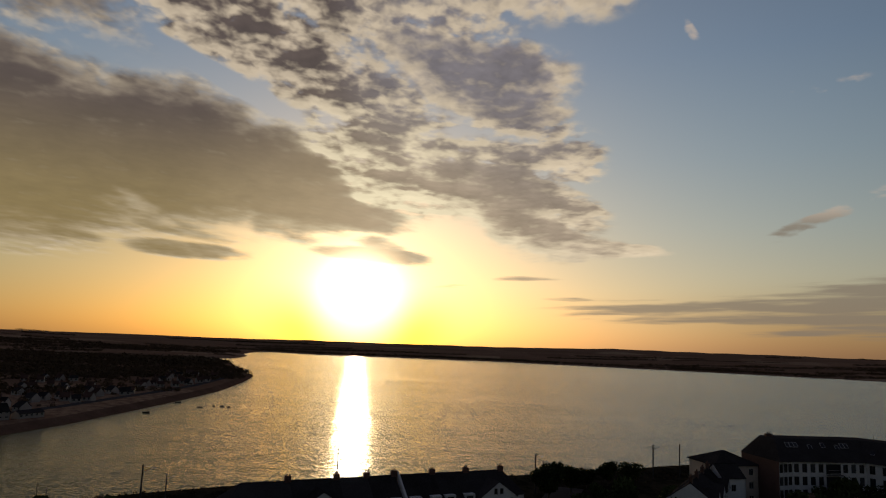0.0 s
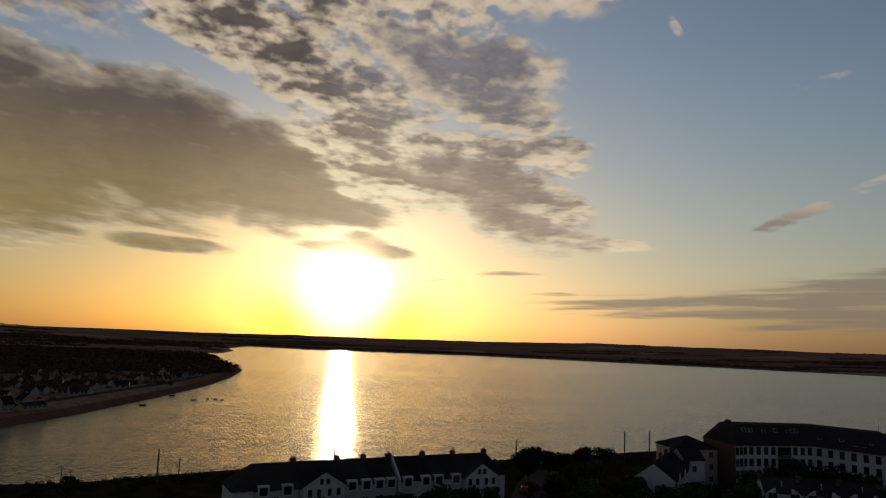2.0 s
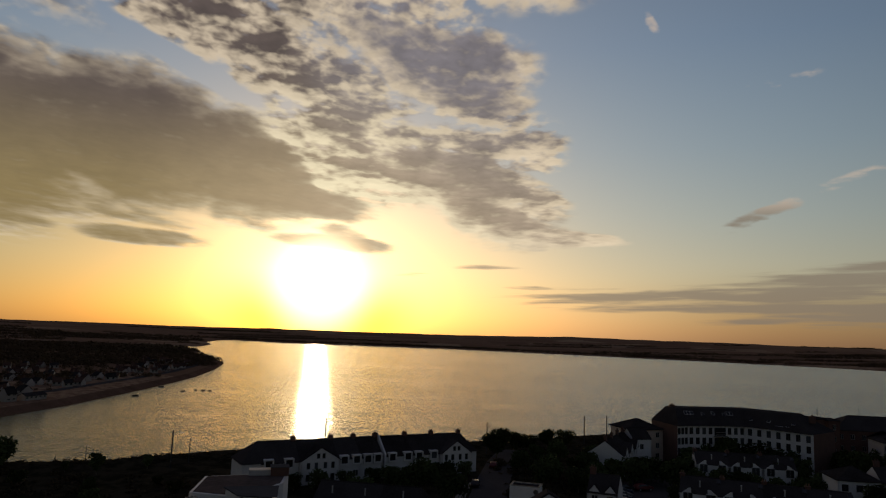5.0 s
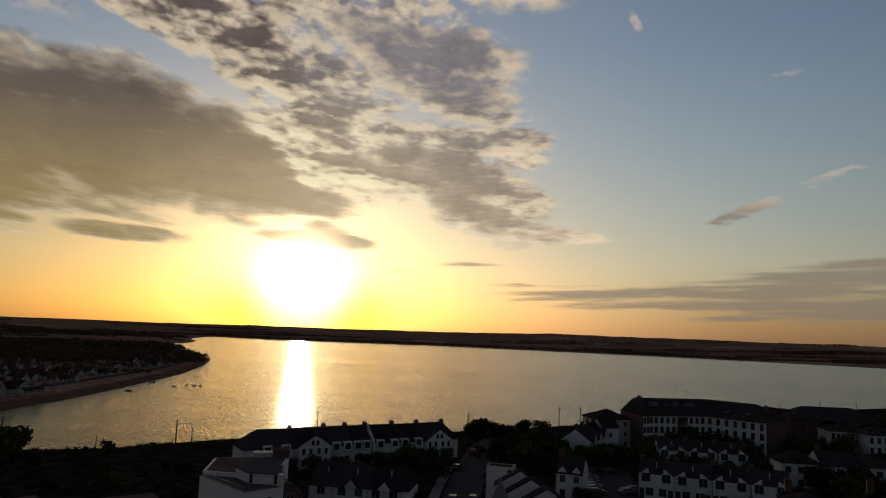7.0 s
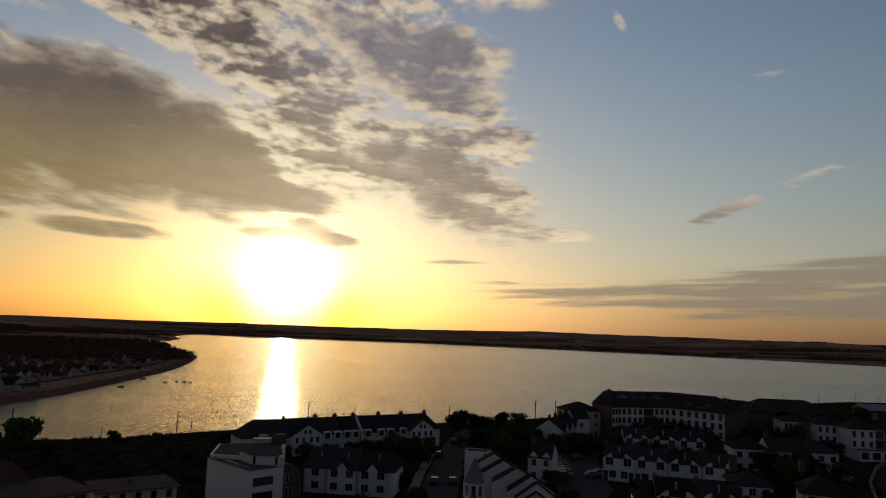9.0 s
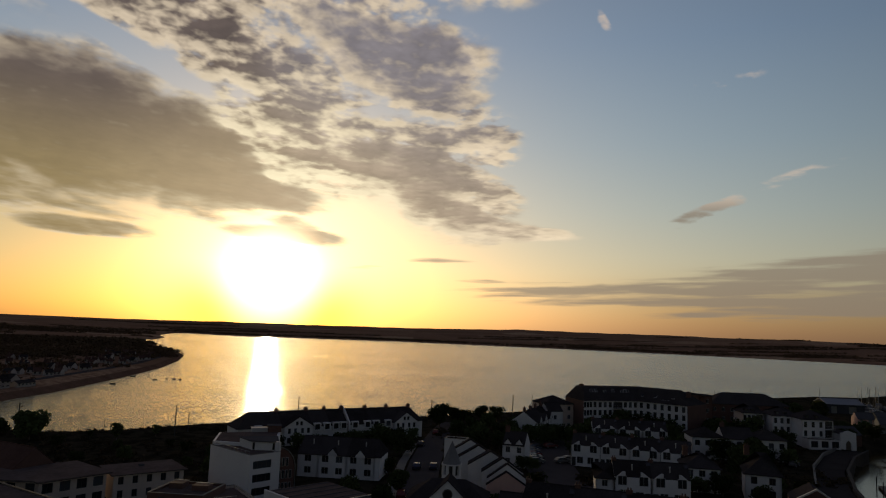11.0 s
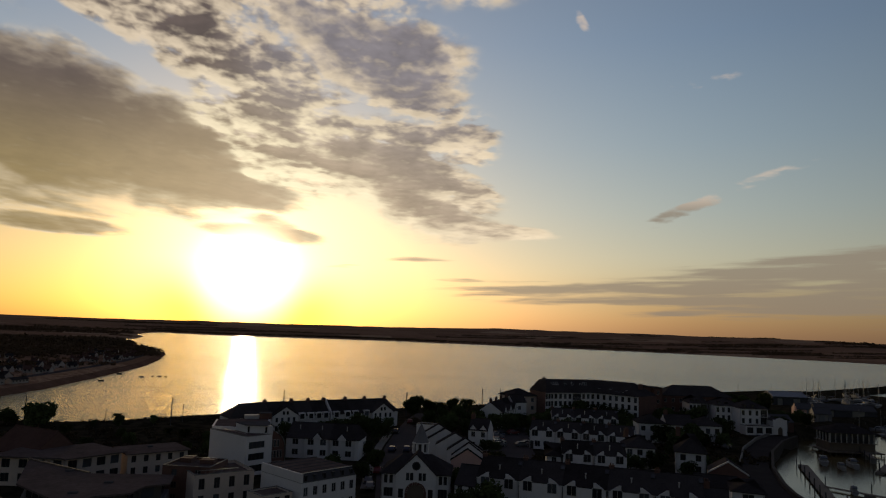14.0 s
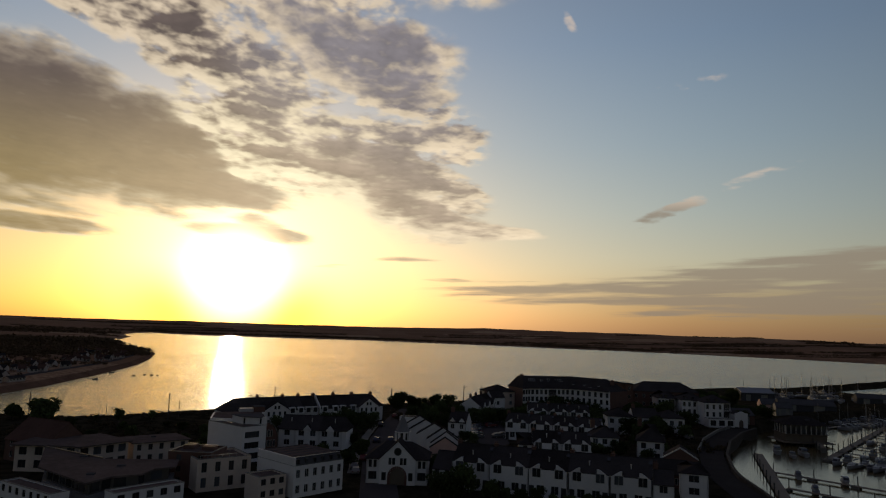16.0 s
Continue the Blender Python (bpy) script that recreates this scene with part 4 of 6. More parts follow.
for x in (-1.55, -0.8, 0.8, 1.55):
    w_ = part("window", solid(box, cc + x - 0.3, cc + x + 0.3, -0.64, -0.6, 4.05, 5.4), DARKFRAME, ch)
    part("pane", solid(box, cc + x - 0.24, cc + x + 0.24, -0.66, -0.64, 4.11, 5.34), PANE, w_)
for x in (-2.75, 2.75):
    w_ = part("window", solid(box, cc + x - 0.45, cc + x + 0.45, -0.64, -0.6, 0.9, 2.5), DARKFRAME, ch)
    part("pane", solid(box, cc + x - 0.38, cc + x + 0.38, -0.66, -0.64, 0.97, 2.43), PANE, w_)
rw = bmesh.new()
bmesh.ops.create_cone(rw, cap_ends=True, segments=24, radius1=0.8, radius2=0.8, depth=0.08, matrix=Matrix.Translation((cc, -0.62, 6.65)) @ Matrix.Rotation(radians(90), 4, "X"))
rose = part("round_window", rw, DARKFRAME, ch)
rp = bmesh.new()
bmesh.ops.create_cone(rp, cap_ends=True, segments=24, radius1=0.62, radius2=0.62, depth=0.02, matrix=Matrix.Translation((cc, -0.675, 6.65)) @ Matrix.Rotation(radians(90), 4, "X"))
part("pane", rp, PANE, rose)
ar = bmesh.new()
for i in range(13):
    a0, a1 = math.pi * i / 13, math.pi * (i + 1) / 13 - 0.03
    prism(ar, [(cc + math.cos(a) * r, 1.75 + math.sin(a) * r) for a, r in ((a0, 1.5), (a1, 1.5), (a1, 2.0), (a0, 2.0))], -0.68, -0.55)
box(ar, cc - 2.0, cc - 1.5, -0.68, -0.55, 0, 1.75), box(ar, cc + 1.5, cc + 2.0, -0.68, -0.55, 0, 1.75)
part("arch", ar, BRICK, ch, "red brick arch round the doorway")
dr = bmesh.new()
prism(dr, [(cc - 1.5, 0), (cc + 1.5, 0), (cc + 1.5, 1.75)] + [(cc + math.cos(math.pi * i / 12) * 1.5, 1.75 + math.sin(math.pi * i / 12) * 1.5) for i in range(1, 12)] + [(cc - 1.5, 1.75)], -0.63, -0.58)
part("door", dr, WOOD, ch)
hip_roof(ch, cw, cd, che, 8.0, SLATE, inset=3.6)
r = bmesh.new()
for s in (-1, 1):
    ox, oz = cc + s * 3.95, che - 0.12
    a = [(ox, -0.75, oz), (cc, -0.75, chp), (cc, 5.0, chp), (ox, 5.0, oz)]
    top = [r.verts.new((p[0], p[1], p[2] + 0.16)) for p in a]
    low = [r.verts.new(p) for p in a]
    r.faces.new(top if s < 0 else top[::-1])
    r.faces.new(low[::-1] if s < 0 else low)
    for i in range(4):
        j = (i + 1) % 4
        r.faces.new((low[i], low[j], top[j], top[i]))
part("gable_roof", r, SLATE, ch)

# ---------------------------------------------------------------- stepped gables and the spire
def step_gable(x, y, w, d, he, peak, wall, angle=-22, edge=SLATE):
    t = thing("gabled_hall", "white building in stepped gables with dark roofs", "building", "stepped gables", at=pose(x, y, G, 0, 0, angle))
    bm = bmesh.new()
    c = w / 2
    prism(bm, [(0, 0), (w, 0), (w, he), (c, peak), (0, he)], 0, 0.35)
    prism(bm, [(0.15, 0), (w - 0.15, 0), (w - 0.15, he - 0.35), (c, peak - 0.40), (0.15, he - 0.35)], 0.35, d)
    part("wall", bm, wall, t)
    r = bmesh.new()
    for s in (-1, 1):
        a = [(c + s * (c - 0.1), 0.36, he - 0.33), (c, 0.36, peak - 0.38), (c, d, peak - 0.38), (c + s * (c - 0.1), d, he - 0.33)]
        top = [r.verts.new((p[0] + s * 0.05, p[1], p[2] + 0.14)) for p in a]
        low = [r.verts.new(p) for p in a]
        r.faces.new(top if s < 0 else top[::-1])
        r.faces.new(low[::-1] if s < 0 else low)
        for i in range(4):
            j = (i + 1) % 4
            r.faces.new((low[i], low[j], top[j], top[i]))
    part("roof", r, SLATE, t)
    k = bmesh.new()
    for s in (-1, 1):
        e0, e1 = Vector((c + s * (c + 0.12), 0, he - 0.05)), Vector((c, 0, peak + 0.04))
        q = [(e0.x, -0.08, e0.z), (e1.x, -0.08, e1.z), (e1.x, 0.42, e1.z), (e0.x, 0.42, e0.z)]
        top = [k.verts.new((p[0], p[1], p[2] + 0.30)) for p in q]
        low = [k.verts.new(p) for p in q]
        k.faces.new(top), k.faces.new(low[::-1])
        for i in range(4):
            j = (i + 1) % 4
            k.faces.new((low[i], low[j], top[j], top[i]))
    part("coping", k, edge, t)
    l = bmesh.new()
    prism(l, [(c - 1.6, 1.0), (c - 1.0, 1.0), (c - 1.0, 3.6), (c - 1.3, 4.1), (c - 1.6, 3.6)], -0.04, 0.0)
    win = part("lancet_window", l, DARKFRAME, t)
    part("pane", solid(prism, [(c - 1.53, 1.07), (c - 1.07, 1.07), (c - 1.07, 3.55), (c - 1.3, 3.95), (c - 1.53, 3.55)], -0.06, -0.04), PANE, win)
    return t


# peaks of the stepped gables, back to front: x, y, height, width
for x, y, top, wide in ((20.2, 68.0, 9.6, 8.4), (21.0, 63.0, 9.3, 8.4), (22.2, 57.0, 9.2, 8.4), (23.6, 52.5, 8.8, 7.6), (23.7, 49.2, 8.4, 7.0)):
    step_gable(x - wide / 2 * 0.99, y + wide / 2 * 0.14, wide, 4.8 if y > 50 else 3.0, top - 2.5, top, WHITE, -8)
step_gable(71.9, 38.9, 7.6, 9, 4.6, 6.9, BRICK, -28, FRAME)["label"] = "dark brick gabled house with white barge boards"
step_gable(19.6, 47.2, 6.8, 1.4, 5.3, 7.5, PINK, -8)["label"] = "low pink gable in front of the stepped gables"
hall = flat_block("hall", pose(16.9, 83.4, G, 0, 0, -20), 5.0, 3.2, 7.5, WHITE, "white windowless hall with a small round opening", floors=1, cols=1, side_cols=1, sides=(), parapet=0.06, roof=SLATE)
rw = bmesh.new()
bmesh.ops.create_cone(rw, cap_ends=True, segments=16, radius1=0.42, radius2=0.42, depth=0.06, matrix=Matrix.Translation((4.4, -0.03, 6.8)) @ Matrix.Rotation(radians(90), 4, "X"))
part("round_opening", rw, DARKFRAME, hall)
sp = thing("bell_tower", "white eight-sided bell tower with a pointed slate spire", "tower", at=pose(13.3, 47.4, G, 0, 0, 8))
bm = bmesh.new()
bmesh.ops.create_cone(bm, cap_ends=True, segments=8, radius1=1.75, radius2=1.75, depth=7.0, matrix=Matrix.Translation((0, 0, 3.5)))
part("tower_wall", bm, WHITE, sp)
bm = bmesh.new()
bmesh.ops.create_cone(bm, cap_ends=True, segments=8, radius1=1.25, radius2=1.25, depth=1.7, matrix=Matrix.Translation((0, 0, 7.85)))
part("belfry_core", bm, BLACKMETAL, sp)
for k in range(8):
    m = Matrix.Rotation(radians(45 * k), 4, "Z")
    part("pier", solid(box, 1.3, 1.72, -0.22, 0.22, 7.0, 8.7), WHITE, sp, "", m)
bm = bmesh.new()
bmesh.ops.create_cone(bm, cap_ends=True, segments=8, radius1=1.85, radius2=1.85, depth=0.22, matrix=Matrix.Translation((0, 0, 8.81)))
part("belfry_cornice", bm, WHITE, sp)
bm = bmesh.new()
bmesh.ops.create_cone(bm, cap_ends=True, segments=8, radius1=1.75, radius2=0.04, depth=3.8, matrix=Matrix.Translation((0, 0, 10.82)))
part("spire", bm, GREYWALL, sp)

# houses beside the car park, running back towards the water
qh = plain_house(pose(32.0, 90.6, G, 0, 0, -25), 5.4, 7, 5.3, 7.8, WHITE, SLATE, "white rendered house with a slate roof by the car park", cols=2)
for x in (1.3, 4.1):
    gablet(qh, x, 0.9, 5.2, 1.4, 3.0, WHITE, SLATE, y=-0.06)
for i in range(4):
    hh = plain_house(pose(51.1 + i * 3.2, 128.9 + i * 5.6, G, 0, 0, 60), 6.4, 8.5, 5.2, 8.2, WHITE, SLATE, "white terraced house with roof windows facing the car park",
                     group="houses by the car park", cols=2, sky=0, chim=1)
    gablet(hh, 3.2, 1.5, 5.1, 2.0, 3.6, WHITE, SLATE, y=-0.36)
    k = math.atan2(3.0, 4.25)
    for q in range(2):
        mm = Matrix.Translation((1.0 + 3.0 * q, 6.6, 6.65)) @ Matrix.Rotation(-k, 4, "X")
        s = part("roof_window", solid(box, 0, 1.0, -0.6, 0.6, 0, 0.12), ZINC, hh, "", mm)
        part("pane", solid(box, 0.08, 0.92, -0.52, 0.52, 0.12, 0.14), PANE, s)

# ---------------------------------------------------------------- big apartment block with the mansard roof
ap = thing("apartment_building", "long white apartment building under a dark mansard roof", "apartment building", at=pose(0, 0, G))
FRONT = [(71.4, 146.1), (75.0, 147.8), (91.5, 149.5), (102.5, 136.5)]
BACK = [(69.4, 159.4), (74.4, 160.8), (96.5, 162.5), (113.0, 144.0)]
EAVE, TOP = 10.4, 14.6
for i, cols in enumerate((3, 9, 7)):
    a, b = Vector(FRONT[i]), Vector(FRONT[i + 1])
    m = Matrix.Translation((a.x, a.y, 0)) @ Matrix.Rotation(math.atan2(b.y - a.y, b.x - a.x), 4, "Z")
    L = (b - a).length
    holes = []
    for f in range(4):
        for c in range(cols):
            if i == 1 and c in (4, 5):
                continue
            x = L * (c + 0.5) / cols
            holes.append((x - 0.55, x + 0.55, f * 2.6 + 0.4, f * 2.6 + 2.15))
    bm = bmesh.new()
    pierced(bm, L, 0, EAVE, holes)
    w = part("wall", bm, WHITE, ap, "", m)
    for h in holes:
        window(ap, h[0], h[2], 1.1, 1.75, at=m, dark=True)
    if i == 1:
        for f in range(1, 4):
            bal = bmesh.new()
            box(bal, L * 4.05 / 9, L * 5.95 / 9, -1.0, 0.0, f * 2.6 - 0.1, f * 2.6 + 0.05)
            bb = part("balcony", bal, CONCRETE, ap, "", m)
            rail = bmesh.new()
            for zz in (0.5, 1.05):
                box(rail, L * 4.05 / 9, L * 5.95 / 9, -1.0, -0.95, f * 2.6 + zz, f * 2.6 + zz + 0.05)
            part("railing", rail, FRAME, bb)
            dk = part("window", solid(box, L * 4.1 / 9, L * 5.9 / 9, -0.02, -0.004, f * 2.6 + 0.1, f * 2.6 + 2.2), DARKFRAME, ap, "", m)
            part("pane", solid(box, L * 4.15 / 9, L * 5.85 / 9, -0.04, -0.02, f * 2.6 + 0.15, f * 2.6 + 2.1), PANE, dk)
bm = bmesh.new()
outline = FRONT + BACK[::-1]
for i in (3, 4, 5, 6, 7):
    a, b = outline[i], outline[(i + 1) % 8]
    quad(bm, (*a, 0), (*b, 0), (*b, EAVE), (*a, EAVE))
part("end_wall", bm, BRICK, ap, "dark brick end walls")
bm = bmesh.new()


def drawn(p, q, f):
    return (p[0] + (q[0] - p[0]) * f, p[1] + (q[1] - p[1]) * f)


low = [bm.verts.new((*drawn(p, q, -0.04), EAVE)) for p, q in zip(FRONT, BACK)] + [bm.verts.new((*drawn(q, p, -0.04), EAVE)) for p, q in zip(FRONT, BACK)][::-1]
topf = []
for k, (p, q) in enumerate(zip(FRONT, BACK)):
    topf.append((drawn(p, q, 0.30), drawn(p, q, 0.72)))
e0 = drawn(topf[0][0], topf[1][0], 0.5), drawn(topf[0][1], topf[1][1], 0.5)
e3 = drawn(topf[3][0], topf[2][0], 0.3), drawn(topf[3][1], topf[2][1], 0.3)
topf[0], topf[3] = e0, e3
top = [bm.verts.new((*t[0], TOP)) for t in topf] + [bm.verts.new((*t[1], TOP)) for t in topf][::-1]
for i in range(8):
    j = (i + 1) % 8
    bm.faces.new((low[i], low[j], top[j], top[i]))
bm.faces.new(top)
part("roof", bm, SLATE, ap)
for i, s in ((0, 0.35), (0, 0.7), (1, 0.03), (1, 0.2), (1, 0.25), (1, 0.42), (1, 0.55), (1, 0.73), (1, 0.78), (1, 0.94), (2, 0.05), (2, 0.2), (2, 0.42), (2, 0.7), (1, 0.08), (1, 0.13), (1, 0.31), (1, 0.35), (1, 0.48), (1, 0.62), (1, 0.66), (1, 0.85), (2, 0.12), (2, 0.3), (2, 0.55), (2, 0.6), (2, 0.82)):
    a, b = Vector(FRONT[i]), Vector(FRONT[i + 1])
    ta, tb = Vector(topf[i][0]), Vector(topf[i + 1][0])
    lo, hi = a.lerp(b, s), ta.lerp(tb, s)
    up = (0.3, 0.62, 0.45, 0.7, 0.36)[int(s * 100) % 5]
    base = lo.lerp(hi, up)
    run = (hi - lo).length
    m = Matrix.Translation((base.x, base.y, EAVE + (TOP - EAVE) * up + 0.05)) @ Matrix.Rotation(math.atan2(b.y - a.y, b.x - a.x), 4, "Z") @ Matrix.Rotation(math.atan2(TOP - EAVE, run), 4, "X")
    # white surrounds stand in for the sky's glints on these roof windows
    rw_ = part("roof_window", solid(box, -0.45, 0.45, -0.6, 0.6, 0, 0.14), FRAME, ap, "", m)
    part("pane", solid(box, -0.37, 0.37, -0.52, 0.52, 0.14, 0.16), PANE, rw_)
chimney(ap, 73.4, 154.6, TOP - 0.2, 0.8, BRICK, 2, 1.5)
chimney(ap, 106.0, 142.5, TOP - 1.2, 1.0, BRICK, 2, 1.6)
plain_house(pose(60.2, 151.2, G, 0, 0, 12), 10.4, 10, 8.4, 11.0, CREAM, SLATE, "cream and brick wing with a hipped slate roof", cols=3, floors=3, hip=True, chim=0, name="apartment_wing")
plain_house(pose(59.0, 145.0, G, 0, 0, 12), 5.5, 6.0, 7.0, 9.2, WHITE, SLATE, "white rendered gabled bay of the apartments", cols=1, floors=2, chim=0, name="apartment_wing")

for x, y, hh in ((108.2, 146, 13.6), (114.5, 149, 13.0)):
    plain_house(pose(x, y, G, 0, 0, 7), 3.6, 8, hh - 0.4, hh, BRICK, SLATE, "dark brick stair tower with a flat-topped roof", cols=1, floors=4, chim=0, hip=True, name="stair_tower")
APT = "white apartment block with balconies and a slate roof"
plain_house(pose(121, 156, G, 0, 0, -10), 27, 12, 9.4, 13.2, BRICK, SLATE, "dark brick apartment block with a long slate roof", cols=9, floors=3, hip=True, chim=0, name="apartment_building")


def basin_apartments(at, w, label):
    """Three storeys of white piers between tall windows, with a recessed bay of balconies at one end."""
    t = thing("apartment_building", label, "apartment building", "white apartments by the basin", at=at)
    he, hr, d, bay = 8.2, 10.9, 10.0, 2.6
    holes = []
    for f in range(3):
        for c in range(3):
            x = (w - bay) * (c + 0.5) / 3
            holes.append((x - 0.48, x + 0.48, f * 2.7 + 0.5, f * 2.7 + 2.2))
        holes.append((w - bay + 0.1, w - 0.3, f * 2.7 + 0.15, f * 2.7 + 2.5))
    bm = bmesh.new()
    pierced(bm, w, 0, he, holes)
    side_walls(bm, w, d, he, hr, ridge=False)
    part("wall", bm, WHITE, t)
    for h in holes:
        window(t, h[0], h[2], h[1] - h[0], h[3] - h[2], dark=True, bars=0 if h[1] - h[0] < 1.5 else 2)
    hip_roof(t, w, d, he, hr, SLATE)
    for x in (w * 0.2, w * 0.5):
        g = part("attic_window", solid(box, x - 0.5, x + 0.5, 0.5, 2.2, he + 0.3, he + 1.3), SLATE, t)
        part("pane", solid(box, x - 0.4, x + 0.4, 0.47, 0.5, he + 0.4, he + 1.2), PANE, g)
    for f in (1, 2):
        bal = part("balcony", solid(box, w - bay, w, -1.1, -0.01, f * 2.7 - 0.14, f * 2.7 + 0.02), CONCRETE, t)
        rail = bmesh.new()
        for zz in (0.55, 1.02):
            box(rail, w - bay, w, -1.1, -1.04, f * 2.7 + zz, f * 2.7 + zz + 0.06)
        for k in range(6):
            x = w - bay + 0.05 + k * (bay - 0.12) / 5
            box(rail, x, x + 0.04, -1.09, -1.05, f * 2.7, f * 2.7 + 0.55)
        part("railing", rail, FRAME, bal)
    return t


basin_apartments(pose(124.2, 141.0, G, 0, 0, -14), 6.6, APT)
basin_apartments(pose(130.6, 134.6, G, 0, 0, -12), 8.4, APT)
basin_apartments(pose(135.0, 126.4, G, 0, 0, -10), 9.6, APT)
flat_block("garage_row", pose(133.2, 120.4, G, 0, 0, -8), 9.4, 4.5, 2.9, WHITE, "low white garage row with a flat roof beside the quay", floors=1, cols=3, side_cols=1, ww=2.1, wh=2.2, parapet=0.2, sides=(0,))
bh = thing("boathouse", "white boathouse front with a curved top and an arched doorway", "building", at=pose(142.9, 119.6, G, 0, 0, -10))
bm = bmesh.new()
prism(bm, [(0, 0), (1.5, 0), (1.5, 2.1), (1.75, 2.7), (2.3, 3.0), (2.85, 2.7), (3.1, 2.1), (3.1, 0), (4.6, 0), (4.6, 5.3), (3.8, 5.35), (3.2, 5.7), (2.3, 5.95), (1.4, 5.7), (0.8, 5.35), (0, 5.3)], 0, 0.4)
part("front_wall", bm, WHITE, bh)
part("body", solid(box, 0.1, 4.5, 0.4, 7, 0, 4.8), OFFWHITE, bh)
part("door", solid(box, 1.5, 3.1, 0.3, 0.38, 0, 2.95), WOOD, bh)
part("roof", solid(prism, [(0.0, 4.8), (4.6, 4.8), (2.3, 5.6)], 0.41, 7.2), SLATE, bh)

# ---------------------------------------------------------------- modern blocks
OFFICE = pose(-22.4, 56.5, G, 0, 0, 40)
c_ = flat_block("office_block", OFFICE, 6.5, 14.2, 7.2, WHITE, "white four-storey block with a glazed roof terrace", floors=3, cols=1, side_cols=0, ww=3.9, wh=1.5, sides=(0,), parapet=0.95, bars=3, shift=-0.6)
part("terrace_deck", solid(box, 0.3, 6.2, 0.3, 13.9, 7.8, 7.98), FELT, c_)
part("corner_pier", solid(box, 6.0, 6.52, -0.04, 1.0, 8.2, 9.9), WHITE, c_)
TURN = OFFICE.inverted()


def on_office(points):
    """World points, brought into the block's own axes."""
    return [(v.x, v.y) for v in (TURN @ Vector((x, y, G)) for x, y in points)]


pent = part("penthouse", solid(slab, on_office([(-23.0, 63.0), (-18.3, 62.3), (-19.2, 68.6), (-26.0, 67.2)]), 7.98, 9.6), WHITE, c_)
part("penthouse_roof", solid(slab, on_office([(-23.3, 62.6), (-17.9, 61.8), (-18.9, 69.0), (-26.4, 67.5)]), 9.6, 9.75), ZINC, c_)
for x in (0.05, 3.9):
    part("pane", solid(box, x, x + 0.42, -0.05, -0.01, 8.05, 9.4), PANE, pent, "", TURN @ pose(-23.0, 63.0, G, 0, 0, -8.5))
REAR = [(-32.2, 79.6), (-31.4, 68.6), (-24.0, 66.5), (-19.4, 76.0), (-19.8, 83.6)]
rear = part("rear_wing", solid(slab, on_office(REAR), 0, 8.6), WHITE, c_)
part("rear_roof", solid(slab, on_office([(-25.6 + (x + 25.6) * 0.93, 75 + (y - 75) * 0.93) for x, y in REAR]), 8.6, 8.66), FELT, rear)
part("stair_head", solid(box, 0, 3.4, 0, 2.2, 8.66, 9.5), OFFWHITE, rear, "", TURN @ pose(-25.6, 80.3, G, 0, 0, 12))
plant = part("plant_room", solid(box, 0, 2.8, 0, 2.6, 8.66, 10.0), BRICK, c_, "dark brown cladding", TURN @ pose(-22.1, 80.2, G, 0, 0, 12))
part("metal_edge", solid(box, -0.1, 2.9, -0.1, 2.7, 10.0, 10.08), ZINC, plant)
side_rail = bmesh.new()
for y in np.linspace(0.6, 13.6, 11):
    rod(side_rail, (0.15, y, 8.2), (0.15, y, 8.75), 0.02, sides=5)
box(side_rail, 0.12, 0.18, 0.5, 13.7, 8.72, 8.77)
part("railing", side_rail, ALU, c_)

# the curved glazed stair that leans against the block's side
sc = thing("glazed_stair", "curved glazed stair hall with steel ribs beside the white block", "stair hall", at=OFFICE @ pose(6.56, 0.9, 0, 0, 0, -14))
ARC = [(3.6 * math.sin(a), 4.6 + 4.2 * math.cos(a)) for a in np.linspace(0, math.pi / 2, 9)] + [(3.6, 0.0)]
hall_body = bmesh.new()
prism(hall_body, [(0.0, 0.0), (3.46, 0.0)] + [(x * 0.96, z - 0.15) for x, z in ARC[:-1]][::-1], 0.12, 6.4)
part("hall_wall", hall_body, BRICK, sc, "dark brown cladding")
for y in (0.0, 2.1, 4.2, 6.3):
    rib = bmesh.new()
    for (x0, z0), (x1, z1) in zip(ARC, ARC[1:]):
        rod(rib, (x0, y, z0), (x1, y, z1), 0.08, 0.08, 6)
    part("rib", rib, STEEL if y == 0 else BLACKMETAL, sc)
for f in range(3):
    for i in range(4):
        if i < 3 or f < 2:
            w_ = part("window", solid(box, 0.25 + i * 0.72, 0.75 + i * 0.72, 0.05, 0.12, 0.6 + f * 2.3, 2.2 + f * 2.3), FRAME, sc)
            part("pane", solid(box, 0.31 + i * 0.72, 0.69 + i * 0.72, 0.02, 0.05, 0.66 + f * 2.3, 2.14 + f * 2.3), PANE, w_)

d_ = flat_block("apartment_block", pose(-9.6, 24.2, G, 0, 0, 37), 11.6, 12.4, 5.6, WHITE, "white block with grey mansard storey and flat roof", floors=2, cols=6, side_cols=1, ww=0.9, wh=1.5, parapet=0.2, sides=(0,), dark=False)
man = bmesh.new()
v0 = [(0.1, 0.1, 5.84), (11.5, 0.1, 5.84), (11.5, 12.3, 5.84), (0.1, 12.3, 5.84)]
v1 = [(0.1, 0.75, 7.2), (11.1, 0.75, 7.2), (11.1, 11.9, 7.2), (0.1, 11.9, 7.2)]
lo4, hi4 = [man.verts.new(p) for p in v0], [man.verts.new(p) for p in v1]
for i in range(4):
    j = (i + 1) % 4
    man.faces.new((lo4[i], lo4[j], hi4[j], hi4[i]))
man.faces.new(hi4)
part("mansard", man, ZINC, d_)
